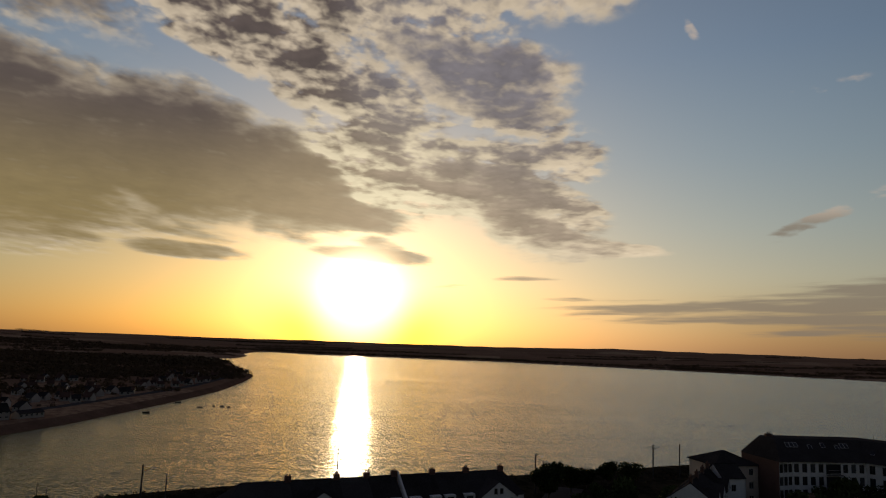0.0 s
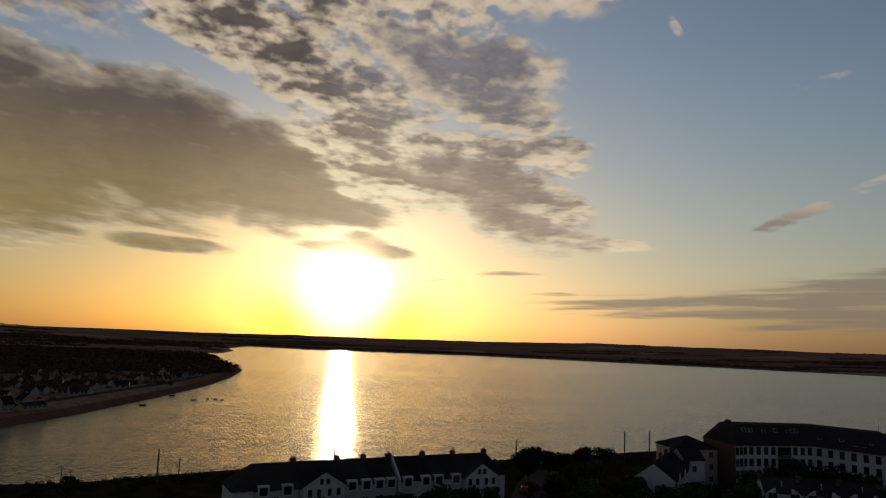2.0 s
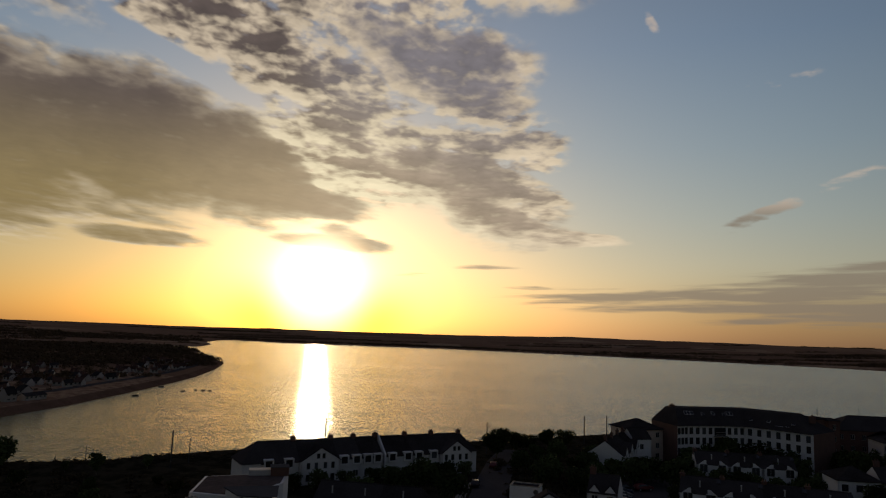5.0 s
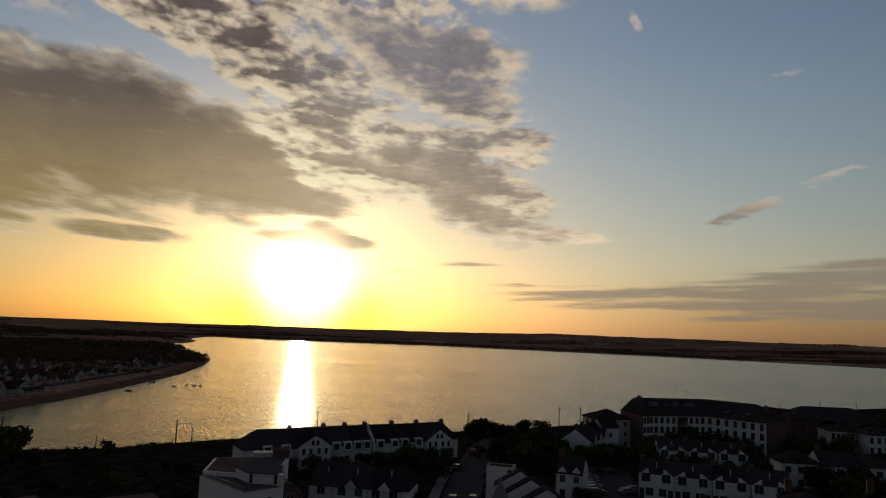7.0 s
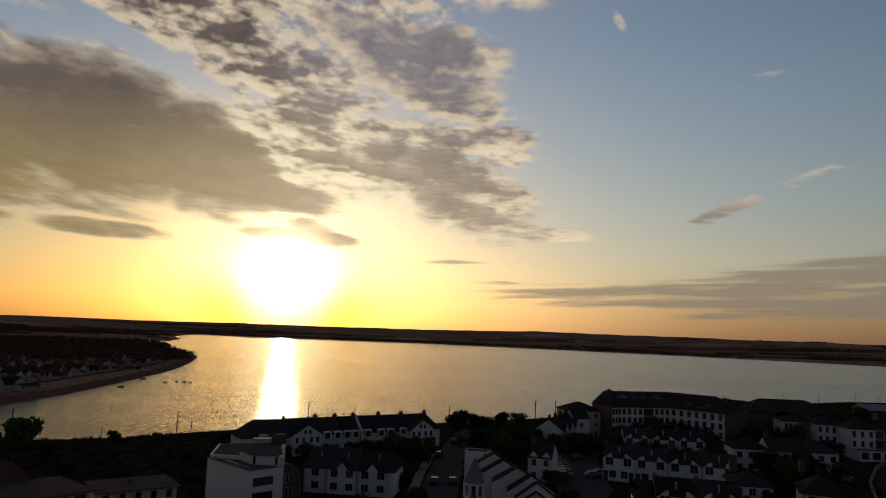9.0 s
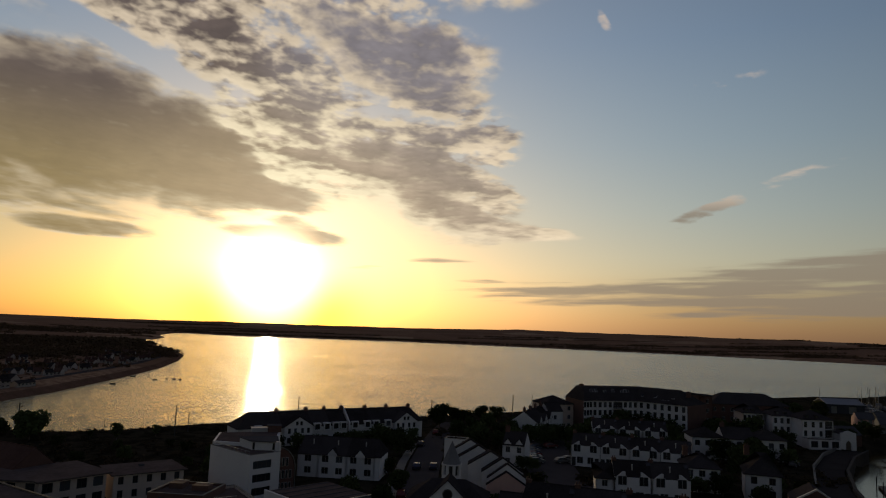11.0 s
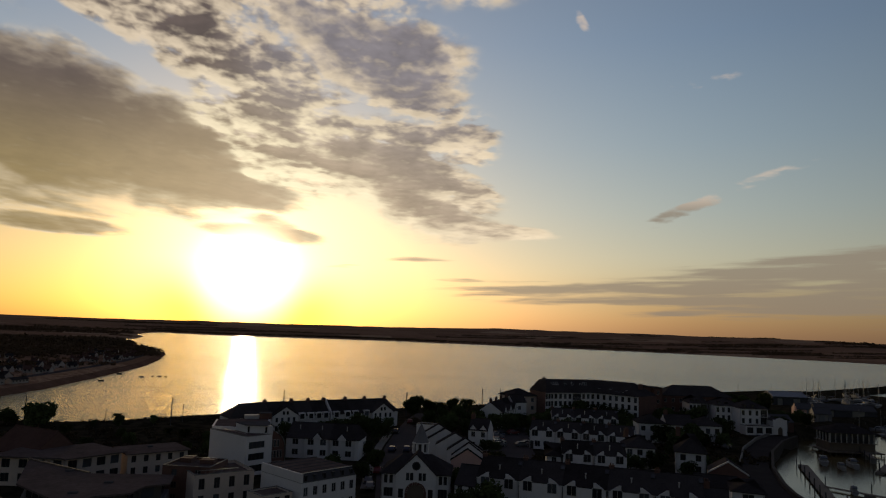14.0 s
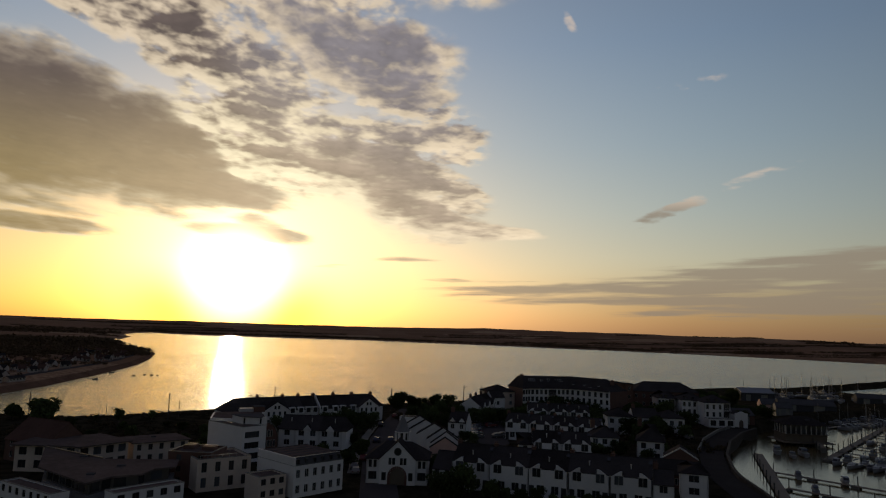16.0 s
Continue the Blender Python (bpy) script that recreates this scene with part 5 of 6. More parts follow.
for i in range(6):
    x = 11.6 * (i + 0.5) / 6
    w_ = part("roof_window", solid(box, x - 0.3, x + 0.3, 0.15, 0.8, 6.05, 6.9), DARKFRAME, d_)
    part("pane", solid(box, x - 0.24, x + 0.24, 0.12, 0.15, 6.1, 6.85), PANE, w_)
# white strip added to imitate the sunlit rim along the mansard's top
part("roof_edge", solid(box, 0.1, 11.15, 0.68, 0.8, 7.2, 7.31), FRAME, d_)
part("roof_deck", solid(box, 0.5, 10.8, 1.1, 11.5, 7.2, 7.3), FELT, d_)
for i in range(5):
    part("roof_seam", solid(box, 0.5, 10.8, 2.0 + i * 2.2, 2.12 + i * 2.2, 7.3, 7.38), ZINC, d_)
part("side_wall", solid(box, -0.02, 0.3, 0.0, 12.4, 5.6, 7.3), WHITE, d_)

# sprawling blocks to the west
E_LABEL = "cream and grey flat-roofed block with overhanging eaves"
e1 = flat_block("apartment_block", pose(-54.0, 46.6, G, 0, 0, 45), 11.0, 12.0, 5.2, CREAM, E_LABEL, floors=2, cols=4, side_cols=3, ww=1.7, wh=1.9, parapet=0.05, sides=(0,))
part("roof_edge", solid(box, -0.6, 11.6, -0.9, 12.6, 5.28, 5.55), FELT, e1)
e1b = flat_block("apartment_block", pose(-67.0, 49.4, G, 0, 0, -9), 13.0, 13.0, 5.2, CREAM, E_LABEL, floors=2, cols=4, side_cols=3, ww=1.6, wh=1.9, parapet=0.05, sides=(0,))
part("roof_edge", solid(box, -0.8, 12.6, -0.9, 13.6, 5.29, 5.56), FELT, e1b)
e1c = flat_block("apartment_block", pose(-45.2, 55.0, G, 0, 0, 30), 12.0, 9.0, 4.6, CREAM, "low cream wing with a thin roof edge", floors=2, cols=5, side_cols=2, ww=0.9, wh=1.6, parapet=0.05, sides=(0,))
part("roof_edge", solid(box, -0.5, 12.5, -0.7, 9.5, 4.68, 4.86), FELT, e1c)
for x, y in ((5.5, 5.5),):
    part("roof_vent", solid(box, x, x + 0.9, y, y + 0.7, 4.86, 5.15), ZINC, e1c)
# the broad roof with its recessed top storey
e2 = thing("apartment_block", "broad angular block under one large overhanging flat roof", "building", at=pose(0, 0, G))
ROOF = [(-42.2, 12.9), (-39.6, 17.8), (-35.2, 19.4), (-34.2, 24.0), (-30.8, 26.0), (-31.5, 32.5), (-45.5, 33.6), (-60.0, 45.8), (-54.0, 26.0)]
mid = (sum(p[0] for p in ROOF) / len(ROOF), sum(p[1] for p in ROOF) / len(ROOF))
inner = [(mid[0] + (p[0] - mid[0]) * 0.88, mid[1] + (p[1] - mid[1]) * 0.88) for p in ROOF]
lower = [(mid[0] + (p[0] - mid[0]) * 0.94, mid[1] + (p[1] - mid[1]) * 0.94) for p in ROOF]
part("roof", solid(slab, ROOF, 5.2, 5.5), FELT, e2)
# the top storey's dark colour stands in for shade beneath the wide eaves
part("upper_storey", solid(slab, inner, 3.2, 5.2), DARKFRAME, e2)
part("lower_storey", solid(slab, lower, 0.0, 3.2), GREYWALL, e2)
for (ax, ay), (bx, by) in zip(inner, inner[1:] + inner[:1]):
    L = math.hypot(bx - ax, by - ay)
    m = Matrix.Translation((ax, ay, 0)) @ Matrix.Rotation(math.atan2(by - ay, bx - ax), 4, "Z")
    for i in range(int(L / 2.4)):
        part("pane", solid(box, 0.4 + i * 2.4, 2.3 + i * 2.4, -0.05, -0.02, 3.5, 5.0), PANE, e2, "", m)
for x, y in ((-50, 35), (-41, 26), (-44, 19)):
    part("roof_vent", solid(box, x, x + 1.3, y, y + 0.9, 5.5, 5.72), ZINC, e2)
trim = bmesh.new()
a, b = Vector((-45.5, 33.6)), Vector((-60.0, 45.8))
m = Matrix.Translation((a.x, a.y, 0)) @ Matrix.Rotation(math.atan2(b.y - a.y, b.x - a.x), 4, "Z")
box(trim, 0, (b - a).length, -0.1, 0.25, 5.5, 5.72)
part("roof_trim", trim, WOOD, e2, "", m)
flat_block("apartment_block", pose(-37.0, 10.2, G, 0, 0, 40), 12.0, 3.2, 4.3, WHITE, "white panelled front of the angular block", floors=2, cols=5, side_cols=1, ww=1.2, wh=1.6, parapet=0.15, sides=(0,))
flat_block("apartment_block", pose(-57.5, 20.0, G, 0, 0, -42), 15.0, 3.2, 4.3, WHITE, "white panelled front of the angular block", floors=2, cols=7, side_cols=1, ww=1.0, wh=1.6, parapet=0.15, sides=(0,))
e3 = flat_block("apartment_block", pose(-34.0, 34.6, G, 0, 0, -14), 8.6, 8.0, 6.4, BRICK, "dark brown roof pavilion with bright metal edges", floors=3, cols=2, side_cols=2, ww=1.0, wh=1.4, parapet=0.3, sides=(0,))
for q in ((1.0, 3.2, 4.4, 6.6), (5.0, 7.6, 3.8, 5.6)):
    hatch = part("roof_hatch", solid(box, q[0], q[1], q[2], q[3], 6.4, 7.2), BRICK, e3)
    part("metal_edge", solid(box, q[0] - 0.05, q[1] + 0.05, q[3] - 0.12, q[3] + 0.05, 7.2, 7.26), ALU, hatch)
part("metal_edge", solid(box, 0.0, 8.6, 7.9, 8.0, 6.7, 6.76), ALU, e3)
e4 = flat_block("apartment_block", pose(-27.6, 29.4, G, 0, 0, 26), 10.4, 10.0, 5.6, CREAM, "cream rendered block with tall windows", floors=2, cols=4, side_cols=3, ww=1.0, wh=1.8, parapet=0.4, sides=(0,))
rl = bmesh.new()
for i in range(6):
    rod(rl, (0.6 + i * 1.4, 0.5, 5.6), (0.6 + i * 1.4, 0.5, 6.6), 0.03, sides=5)
box(rl, 0.5, 7.7, 0.47, 0.53, 6.55, 6.62)
part("railing", rl, ALU, e4)
part("roof_hatch", solid(box, 2.2, 3.8, 4.0, 5.6, 5.6, 6.3), ZINC, e4)
flat_block("apartment_block", pose(-15.6, 21.6, G, 0, 0, 35), 5.6, 5.0, 4.2, CREAM, "low cream block with arched-head windows", floors=2, cols=3, side_cols=2, ww=1.0, wh=1.5, parapet=0.2, sides=(0,))
plain_house(pose(-74, 62, G, 0, 0, -35), 14, 10, 4.6, 8.6, BRICK, TILE, "brick gabled building with a steep tiled roof", cols=3, floors=2, chim=0)

# ---------------------------------------------------------------- trees
def leafy(bm, rng, centre, radius, count, size):
    c = Vector(centre)
    for _ in range(count):
        d = Vector((rng.gauss(0, 1), rng.gauss(0, 1), rng.gauss(0, 1)))
        d.normalize()
        p = c + Vector((d.x * radius[0], d.y * radius[1], d.z * radius[2])) * (rng.random() ** 0.4)
        u = Vector((rng.gauss(0, 1), rng.gauss(0, 1), rng.gauss(0, 1))).normalized()
        w = u.orthogonal().normalized() * size * rng.uniform(0.5, 1.2)
        u = u * size * rng.uniform(0.5, 1.2)
        quad(bm, p - u, p - w * 0.6, p + u, p + w * 0.6)


def tree(at, h, r, seed, label, leaves=900, shrub=False):
    rng = random.Random(seed)
    t = thing("tree" if not shrub else "shrub", label, "tree" if not shrub else "shrub", at=at)
    bm = bmesh.new()
    th = h * (0.24 if not shrub else 0.15)
    rod(bm, (0, 0, -0.2), (0.1, 0.05, th), 0.035 * h, 0.022 * h, 8)
    tips = []
    for i in range(6):
        a = i * 1.05 + rng.uniform(-0.3, 0.3)
        tip = (math.cos(a) * r * 0.55, math.sin(a) * r * 0.55, h * rng.uniform(0.36, 0.82))
        rod(bm, (0.1, 0.05, th * rng.uniform(0.75, 1.0)), tip, 0.018 * h, 0.006 * h, 6)
        tips.append(tip)
    part("trunk", bm, BARK, t)
    bm = bmesh.new()
    for tip in tips:
        s = rng.uniform(0.32, 0.5) * r
        leafy(bm, rng, tip, (s * 1.2, s * 1.2, s), leaves // 9, 0.055 * h + 0.1)
    leafy(bm, rng, (0, 0, h * 0.58), (r * 0.72, r * 0.72, h * 0.38), leaves // 2, 0.055 * h + 0.1)
    part("crown", bm, LEAF, t)
    return t


T_LABEL = "dark leafy tree with an uneven crown"
kinds = [tree(pose(-86.4, 118, G), 7.4, 4.8, 1, "large dark round-headed tree beside the railway", 2200),
         tree(pose(24.2, 150, G), 8.2, 3.6, 2, T_LABEL, 1500),
         tree(pose(-65.3, 119, G), 4.8, 1.7, 3, T_LABEL, 500),
         tree(pose(9, 103, G), 6.0, 3.4, 4, "dark garden tree between the terraces", 900)]
rng = random.Random(11)
def plant(*rows):
    """Copies of the four trees: kind, place and size."""
    for k, x, y, s in rows:
        m = pose(x + rng.uniform(-.6, .6), y + rng.uniform(-.6, .6), land_at(x, y) if y > 100 else G, 0, 0, rng.uniform(0, 360)) @ Matrix.Scale(s * rng.uniform(.9, 1.1), 4)
        copy_thing(kinds[k], m)["label"] = T_LABEL if k != 3 else "dark garden tree between the terraces"


plant((3, 4, 112, 1.1), (3, -2, 106, 1), (3, -9, 100, 0.9), (3, 4.5, 80, 0.7), (1, 30, 158, 0.75), (3, 36, 166, 0.9), (1, 42, 170, 0.7), (3, 48, 172, 0.9), (1, 34, 146, 0.6), (3, 40, 150, 0.9), (3, 28, 134, 1), (3, 33, 126, 1))
plant((3, 37, 118, 0.8), (3, 30, 120, 0.9), (3, -22, 109, 0.62), (3, -17, 110.5, 0.66), (3, -12, 113.5, 0.66), (3, -7, 116, 0.66), (3, -3, 118, 0.62), (3, 2, 120, 0.66), (3, 6, 122, 0.62), (3, 10, 124, 0.66), (3, 14, 126, 0.66), (3, 42, 121, 1))
plant((3, 43, 128, 1.05), (3, 46, 135, 1), (1, 48, 143, 0.7), (3, 40, 112, 0.9), (3, 36, 112, 0.8), (3, 78, 140, 1.3), (1, 84, 142, 0.95), (3, 90, 141, 1.35), (3, 74, 139, 1.1), (3, 86, 139, 1.1), (3, 95, 138, 1.2), (3, 112, 168, 1.3))
plant((1, 140, 190, 0.8), (3, 150, 200, 1), (3, 165, 205, 1), (3, 96, 132, 0.9), (3, 71, 137, 1), (3, 60, 120, 1), (3, 66, 127, 1), (1, 72, 126, 0.8), (3, 78, 125, 1), (1, 84, 121, 0.8), (3, 90, 112, 0.8), (3, 57, 127, 0.9))
plant((3, 54, 102, 0.7), (1, 40, 128, 0.6), (3, 92, 98.5, 1), (1, 101, 96.5, 0.8), (3, 92, 88, 1), (3, 86, 78, 1), (3, 98, 97.5, 0.8), (3, 88, 60, 0.7), (1, 108, 128, 0.9), (3, 116, 124, 1), (3, 122, 118, 1.1), (1, 112, 133, 0.8))
plant((3, 128, 124, 0.9), (3, 45, 52, 0.6), (3, 38, 50, 0.7), (3, 33, 56, 0.7), (3, 34, 66, 0.7), (3, 55, 68, 0.6), (3, 62, 74, 0.6), (3, 80, 40, 0.8), (3, 76, 54, 0.7), (0, -96.3, 122, 0.6), (3, -105, 116, 0.44), (3, -75, 108, 0.5))
plant((3, -60, 104, 0.44), (3, -50, 110, 0.39), (3, -44, 102, 0.5), (3, -36, 96, 0.5), (3, -55, 92, 0.55), (3, -64, 88, 0.5), (3, -40, 86, 0.44), (3, -30, 90, 0.44), (3, -74, 84, 0.55), (3, -33, 78, 0.7), (3, -12, 50, 0.7), (3, 2, 52, 0.7))
plant((1, 5, 62, 0.6), (3, -4, 58, 0.7), (2, -57, 126, 0.7), (2, -72.5, 121, 0.5), (3, 157, 134, 1), (3, 168, 136, 0.9), (3, 149.5, 126.5, 0.9), (3, 152, 136, 0.9), (3, 23, 25, 0.95), (3, 18, 24, 0.85), (3, 27, 22, 0.7), (3, 20.5, 22, 0.8))
plant((3, 19.5, 43.5, 0.8), (3, 23, 43, 0.85), (3, 26.5, 44, 0.85), (3, 29.5, 47, 0.8), (3, 64, 117.5, 0.8), (3, 68, 116.5, 0.84), (3, 72, 115.5, 0.8), (3, 76, 114.5, 0.84), (3, 80, 113, 0.8), (3, 84, 112, 0.84), (3, 88, 110.5, 0.8), (3, 66, 63, 0.75))
plant((3, 72, 61.5, 0.8), (3, 69, 64, 0.6), (3, 79, 59, 0.6), (3, 84, 64, 0.9), (3, 93, 117, 0.8), (3, 98, 113, 0.85), (3, 104, 96, 0.8), (3, 109, 94.5, 0.8), (1, 88, 119, 0.7), (3, 114, 110, 0.9), (3, 118, 137, 1), (1, 124, 136, 0.9))
plant((3, 113, 140, 1), (3, 126, 144, 1), (1, 150, 146, 0.9), (3, 156, 152, 1.1), (3, 163, 158, 1), (1, 170, 168, 0.9), (3, 178, 178, 1.1), (3, 186, 190, 1.1), (1, 194, 200, 0.9), (3, 166, 150, 1), (3, 172, 146, 0.9), (3, 160, 170, 1.1))
plant((1, 150, 165, 0.9), (3, 142, 160, 1), (3, 168, 184, 1.1), (3, 160, 190, 1), (1, 176, 196, 0.9), (3, 186, 204, 1), (3, 150, 180, 1.1), (3, 47, 120.5, 0.95), (3, 51, 121.5, 0.95), (3, 54.5, 124, 1), (3, 35.5, 86.5, 0.55), (3, 38, 86, 0.5))
plant((3, 57, 134, 0.8))


# front gardens of the front terrace
for i in range(11):
    s = 14 + i * 3.1
    x, y = F0[0] + math.cos(radians(-28)) * s - 0.469 * (4.6 + (i % 3) * 0.7), F0[1] + math.sin(radians(-28)) * s - 0.883 * (4.6 + (i % 3) * 0.7)
    o = copy_thing(kinds[3], pose(x, y, G, 0, 0, i * 77) @ Matrix.Scale(0.36 + 0.05 * (i % 4), 4))
    o["label"] = "small dark garden tree before the front terrace"


def wood(name, label, spots, seed, leaf=FARLEAF):
    """Far trees as one mass of ragged clumps."""
    rng = random.Random(seed)
    verts, faces = [], []
    for x, y, z, r in spots:
        for _ in range(30):
            d = Vector((rng.gauss(0, 1), rng.gauss(0, 1), rng.gauss(0, 1))).normalized()
            p = Vector((x, y, z + r * 0.6)) + Vector((d.x * r, d.y * r, d.z * r * 0.7)) * rng.uniform(.4, 1)
            i = len(verts)
            for _ in range(3):
                verts.append((p.x + rng.gauss(0, r * .34), p.y + rng.gauss(0, r * .34), max(z, p.z + rng.gauss(0, r * .26))))
            faces.append((i, i + 1, i + 2))
    me = bpy.data.meshes.new(name)
    me.from_pydata(verts, [], faces)
    me.materials.append(leaf)
    return tagged(new(name, me), label, "trees", kind="stuff")


def scattered(seed, count, area, size):
    rng = random.Random(seed)
    out = []
    xs, ys = [], []
    while len(out) < count:
        x, y = area(rng)
        xs.append(x), ys.append(y), out.append(size(rng))
    zs = land_height(np.array(xs), np.array(ys))
    return [(x, y, float(z) - 0.3, s) for x, y, z, s in zip(xs, ys, zs, out) if z > 1.5]


wood("shore_woods", "dark woods and hedges on the low western shore", scattered(5, 1800, lambda g: (-160 - abs(g.gauss(0, 1)) * 420, g.uniform(240, 1000)), lambda g: g.uniform(1.0, 2.8)), 6)
wood("point_woods", "dark clump of trees near the shingle point", scattered(8, 300, lambda g: (lambda u: (-190 - 110 * u - abs(g.gauss(0, 1)) * 50, 640 + 250 * u + g.gauss(0, 20)))(0.5 + 0.5 * g.random()), lambda g: g.uniform(2.8, 5.4)), 9)


def belts(seed, count, area, size):
    """Hedges and tree belts that run across the land."""
    rng = random.Random(seed)
    xs, ys, rs = [], [], []
    for _ in range(count):
        x, y = area(rng)
        L = rng.uniform(60, 380)
        lean = rng.uniform(-.35, .35)
        big = size(rng)
        k = int(L / (big * 1.1))
        for i in range(k):
            u = (i / k - .5) * L
            xs.append(x + u), ys.append(y + lean * u + rng.gauss(0, 2)), rs.append(big * rng.uniform(.6, 1.15))
    zs = land_height(np.array(xs), np.array(ys))
    return [(x, y, float(z) - .3, r) for x, y, z, r in zip(xs, ys, zs, rs) if z > 1.2]


wood("far_woods", "distant belts of trees along the far shore and hills", belts(12, 230, lambda g: (g.uniform(-2600, 3200), 1080 + abs(g.gauss(0, 1)) * 520), lambda g: g.uniform(2.0, 4.5)), 13)


def shore_belt(seed, count):
    rng = random.Random(seed)
    xs, ys, rs = [], [], []
    line = FAR[3:17]
    for _ in range(count):
        i = rng.randrange(len(line) - 1)
        u, (ax, ay), (bx, by) = rng.random(), line[i], line[i + 1]
        if rng.random() < (math.hypot(bx - ax, by - ay) / 320):
            xs.append(ax + (bx - ax) * u + rng.gauss(0, 6)), ys.append(ay + (by - ay) * u + rng.uniform(25, 120)), rs.append(rng.uniform(1.4, 3.4))
    zs = land_height(np.array(xs), np.array(ys))
    return [(x, y, float(z) - .3, r) for x, y, z, r in zip(xs, ys, zs, rs) if z > 1.2]


wood("far_shore_scrub", "dark scrub and trees along the far waterline", shore_belt(23, 3200), 24)
wood("far_hedges", "dark hedges and tree belts over the western fields", belts(14, 130, lambda g: (-220 - abs(g.gauss(0, 1)) * 500, g.uniform(330, 1010)), lambda g: g.uniform(1.6, 3.2)), 17)
wood("garden_scrub", "dark garden hedges and bushes between the terraces", scattered(19, 900, lambda g: g.choice([(g.uniform(-16, 6), g.uniform(84, 106)), (g.uniform(46, 66), g.uniform(70, 80)), (g.uniform(62, 92), g.uniform(98, 112)), (g.uniform(20, 36), g.uniform(100, 150)),
     (g.uniform(84, 112), g.uniform(70, 100)), (g.uniform(-90, -30), g.uniform(66, 112)), (g.uniform(34, 62), g.uniform(44, 52)), (g.uniform(104, 132), g.uniform(112, 132)), (g.uniform(-90, -36), g.uniform(80, 120))]), lambda g: g.uniform(.5, 1.3)), 20, SCRUB)
wood("bank_scrub", "low dark scrub along the railway bank", scattered(15, 500, lambda g: (lambda u: (-105 + 190 * u + g.gauss(0, 2), (128 if u < .15 else 128 + (u - .15) * 78) + g.gauss(0, 3)))(g.random()), lambda g: g.uniform(.3, .65)), 16, SCRUB)


# ---------------------------------------------------------------- railway masts
def mast(at, h=8.5, arm=1):
    t = thing("railway_mast", "slim steel overhead-line mast beside the railway", "railway mast", "railway masts", at=at)
    part("pole", solid(rod, (0, 0, -1), (0, 0, h), 0.18, 0.15), BLACKMETAL, t)
    part("arm", solid(rod, (0, 0, h - 1.2), (2.4 * arm, 0, h - 0.7), 0.04, 0.04, 6), STEEL, t)
    part("stay", solid(rod, (0, 0, h - 0.2), (2.4 * arm, 0, h - 0.7), 0.025, 0.025, 6), STEEL, t)
    part("insulator", solid(rod, (0.3 * arm, 0, h - 1.14), (0.7 * arm, 0, h - 1.05), 0.09, 0.09, 8), BRICK, t)
    return t


first = mast(pose(-52.8, 128, G, 0, 0, 30))
for x, y, s in ((-50.6, 134, .68), (-96, 133, 1), (-71.5, 128, .42), (-70.0, 128.5, .34), (-21, 152, 1), (22.5, 158, 1), (24.5, 160, .8), (55.7, 180, 1), (64.6, 186, .95), (95, 206, .62),
                (120, 222, .62), (150, 240, .62), (178, 256, .62), (205, 268, .62), (232, 280, .62), (262, 292, .62), (300, 300, .62), (340, 335, .62), (380, 370, .62), (440, 410, .62), (520, 480, .62)):
    copy_thing(first, pose(x, y, land_at(x, y), 0, 0, 30) @ Matrix.Scale(s, 4))


# ---------------------------------------------------------------- cars
def car(at, paint, label):
    t = thing("car", label, "car", "parked cars", at=at)
    bm = bmesh.new()
    prof = [(-2.1, .35), (2.1, .35), (2.15, .75), (1.95, .92), (1.0, 1.0), (.35, 1.42), (-1.25, 1.46), (-1.95, 1.0), (-2.15, .85)]
    prism(bm, prof, -.85, .85)
    for v in bm.verts:
        if v.co.z > 1.2:
            v.co.y *= .8
    bmesh.ops.bevel(bm, geom=list(bm.edges), offset=.06, segments=1, affect="EDGES")
    part("body", bm, paint, t)
    g = bmesh.new()
    prism(g, [(.92, 1.03), (.36, 1.36), (-1.2, 1.40), (-1.75, 1.03)], -.80, .80)
    for v in g.verts:
        v.co.y *= 1.07 if v.co.z < 1.2 else .9
    part("side_glass", g, PANE, t)
    w = bmesh.new()
    prism(w, [(1.03, 1.0), (.40, 1.40), (.36, 1.38), (.98, .99)], -.66, .66)
    part("windscreen", w, PANE, t)
    for x in (-1.3, 1.3):
        for y in (-.8, .8):
            tyre = part("wheel", solid(rod, (x, y - .1, .32), (x, y + .1, .32), .32, .32, 14), TYRE, t)
            part("rim", solid(rod, (x, y - .11, .32), (x, y + .11, .32), .2, .2, 10), ALU, tyre)
    for y in (-.6, .6):
        part("headlight", solid(box, 2.08, 2.16, y - .18, y + .18, .68, .82), FRAME, t)
        part("tail_light", solid(box, -2.17, -2.1, y - .16, y + .16, .72, .9), BRICK, t)
    return t


PAINTS = [surface("car_silver", (.12, .12, .125), .45, .3, vary=.03, bump=0), surface("car_black", (.02, .02, .022), .25, 0, vary=.03, bump=0),
          surface("car_white", (.17, .17, .17), .45, 0, vary=.03, bump=0), surface("car_red", (.11, .015, .015), .3, 0, vary=.03, bump=0), surface("car_blue", (.025, .035, .07), .3, 0, vary=.03, bump=0)]
NAMES = ["silver", "black", "white", "dark red", "dark blue"]
cars = [car(pose(41.6, 94.6, G + .1, 0, 0, 12), PAINTS[0], "silver car parked between the terraces")]
for i in range(1, 5):
    cars.append(car(pose(41.6 + i * .55, 94.6 + i * 2.9, G + .1, 0, 0, 12), PAINTS[i], NAMES[i] + " car parked between the terraces"))
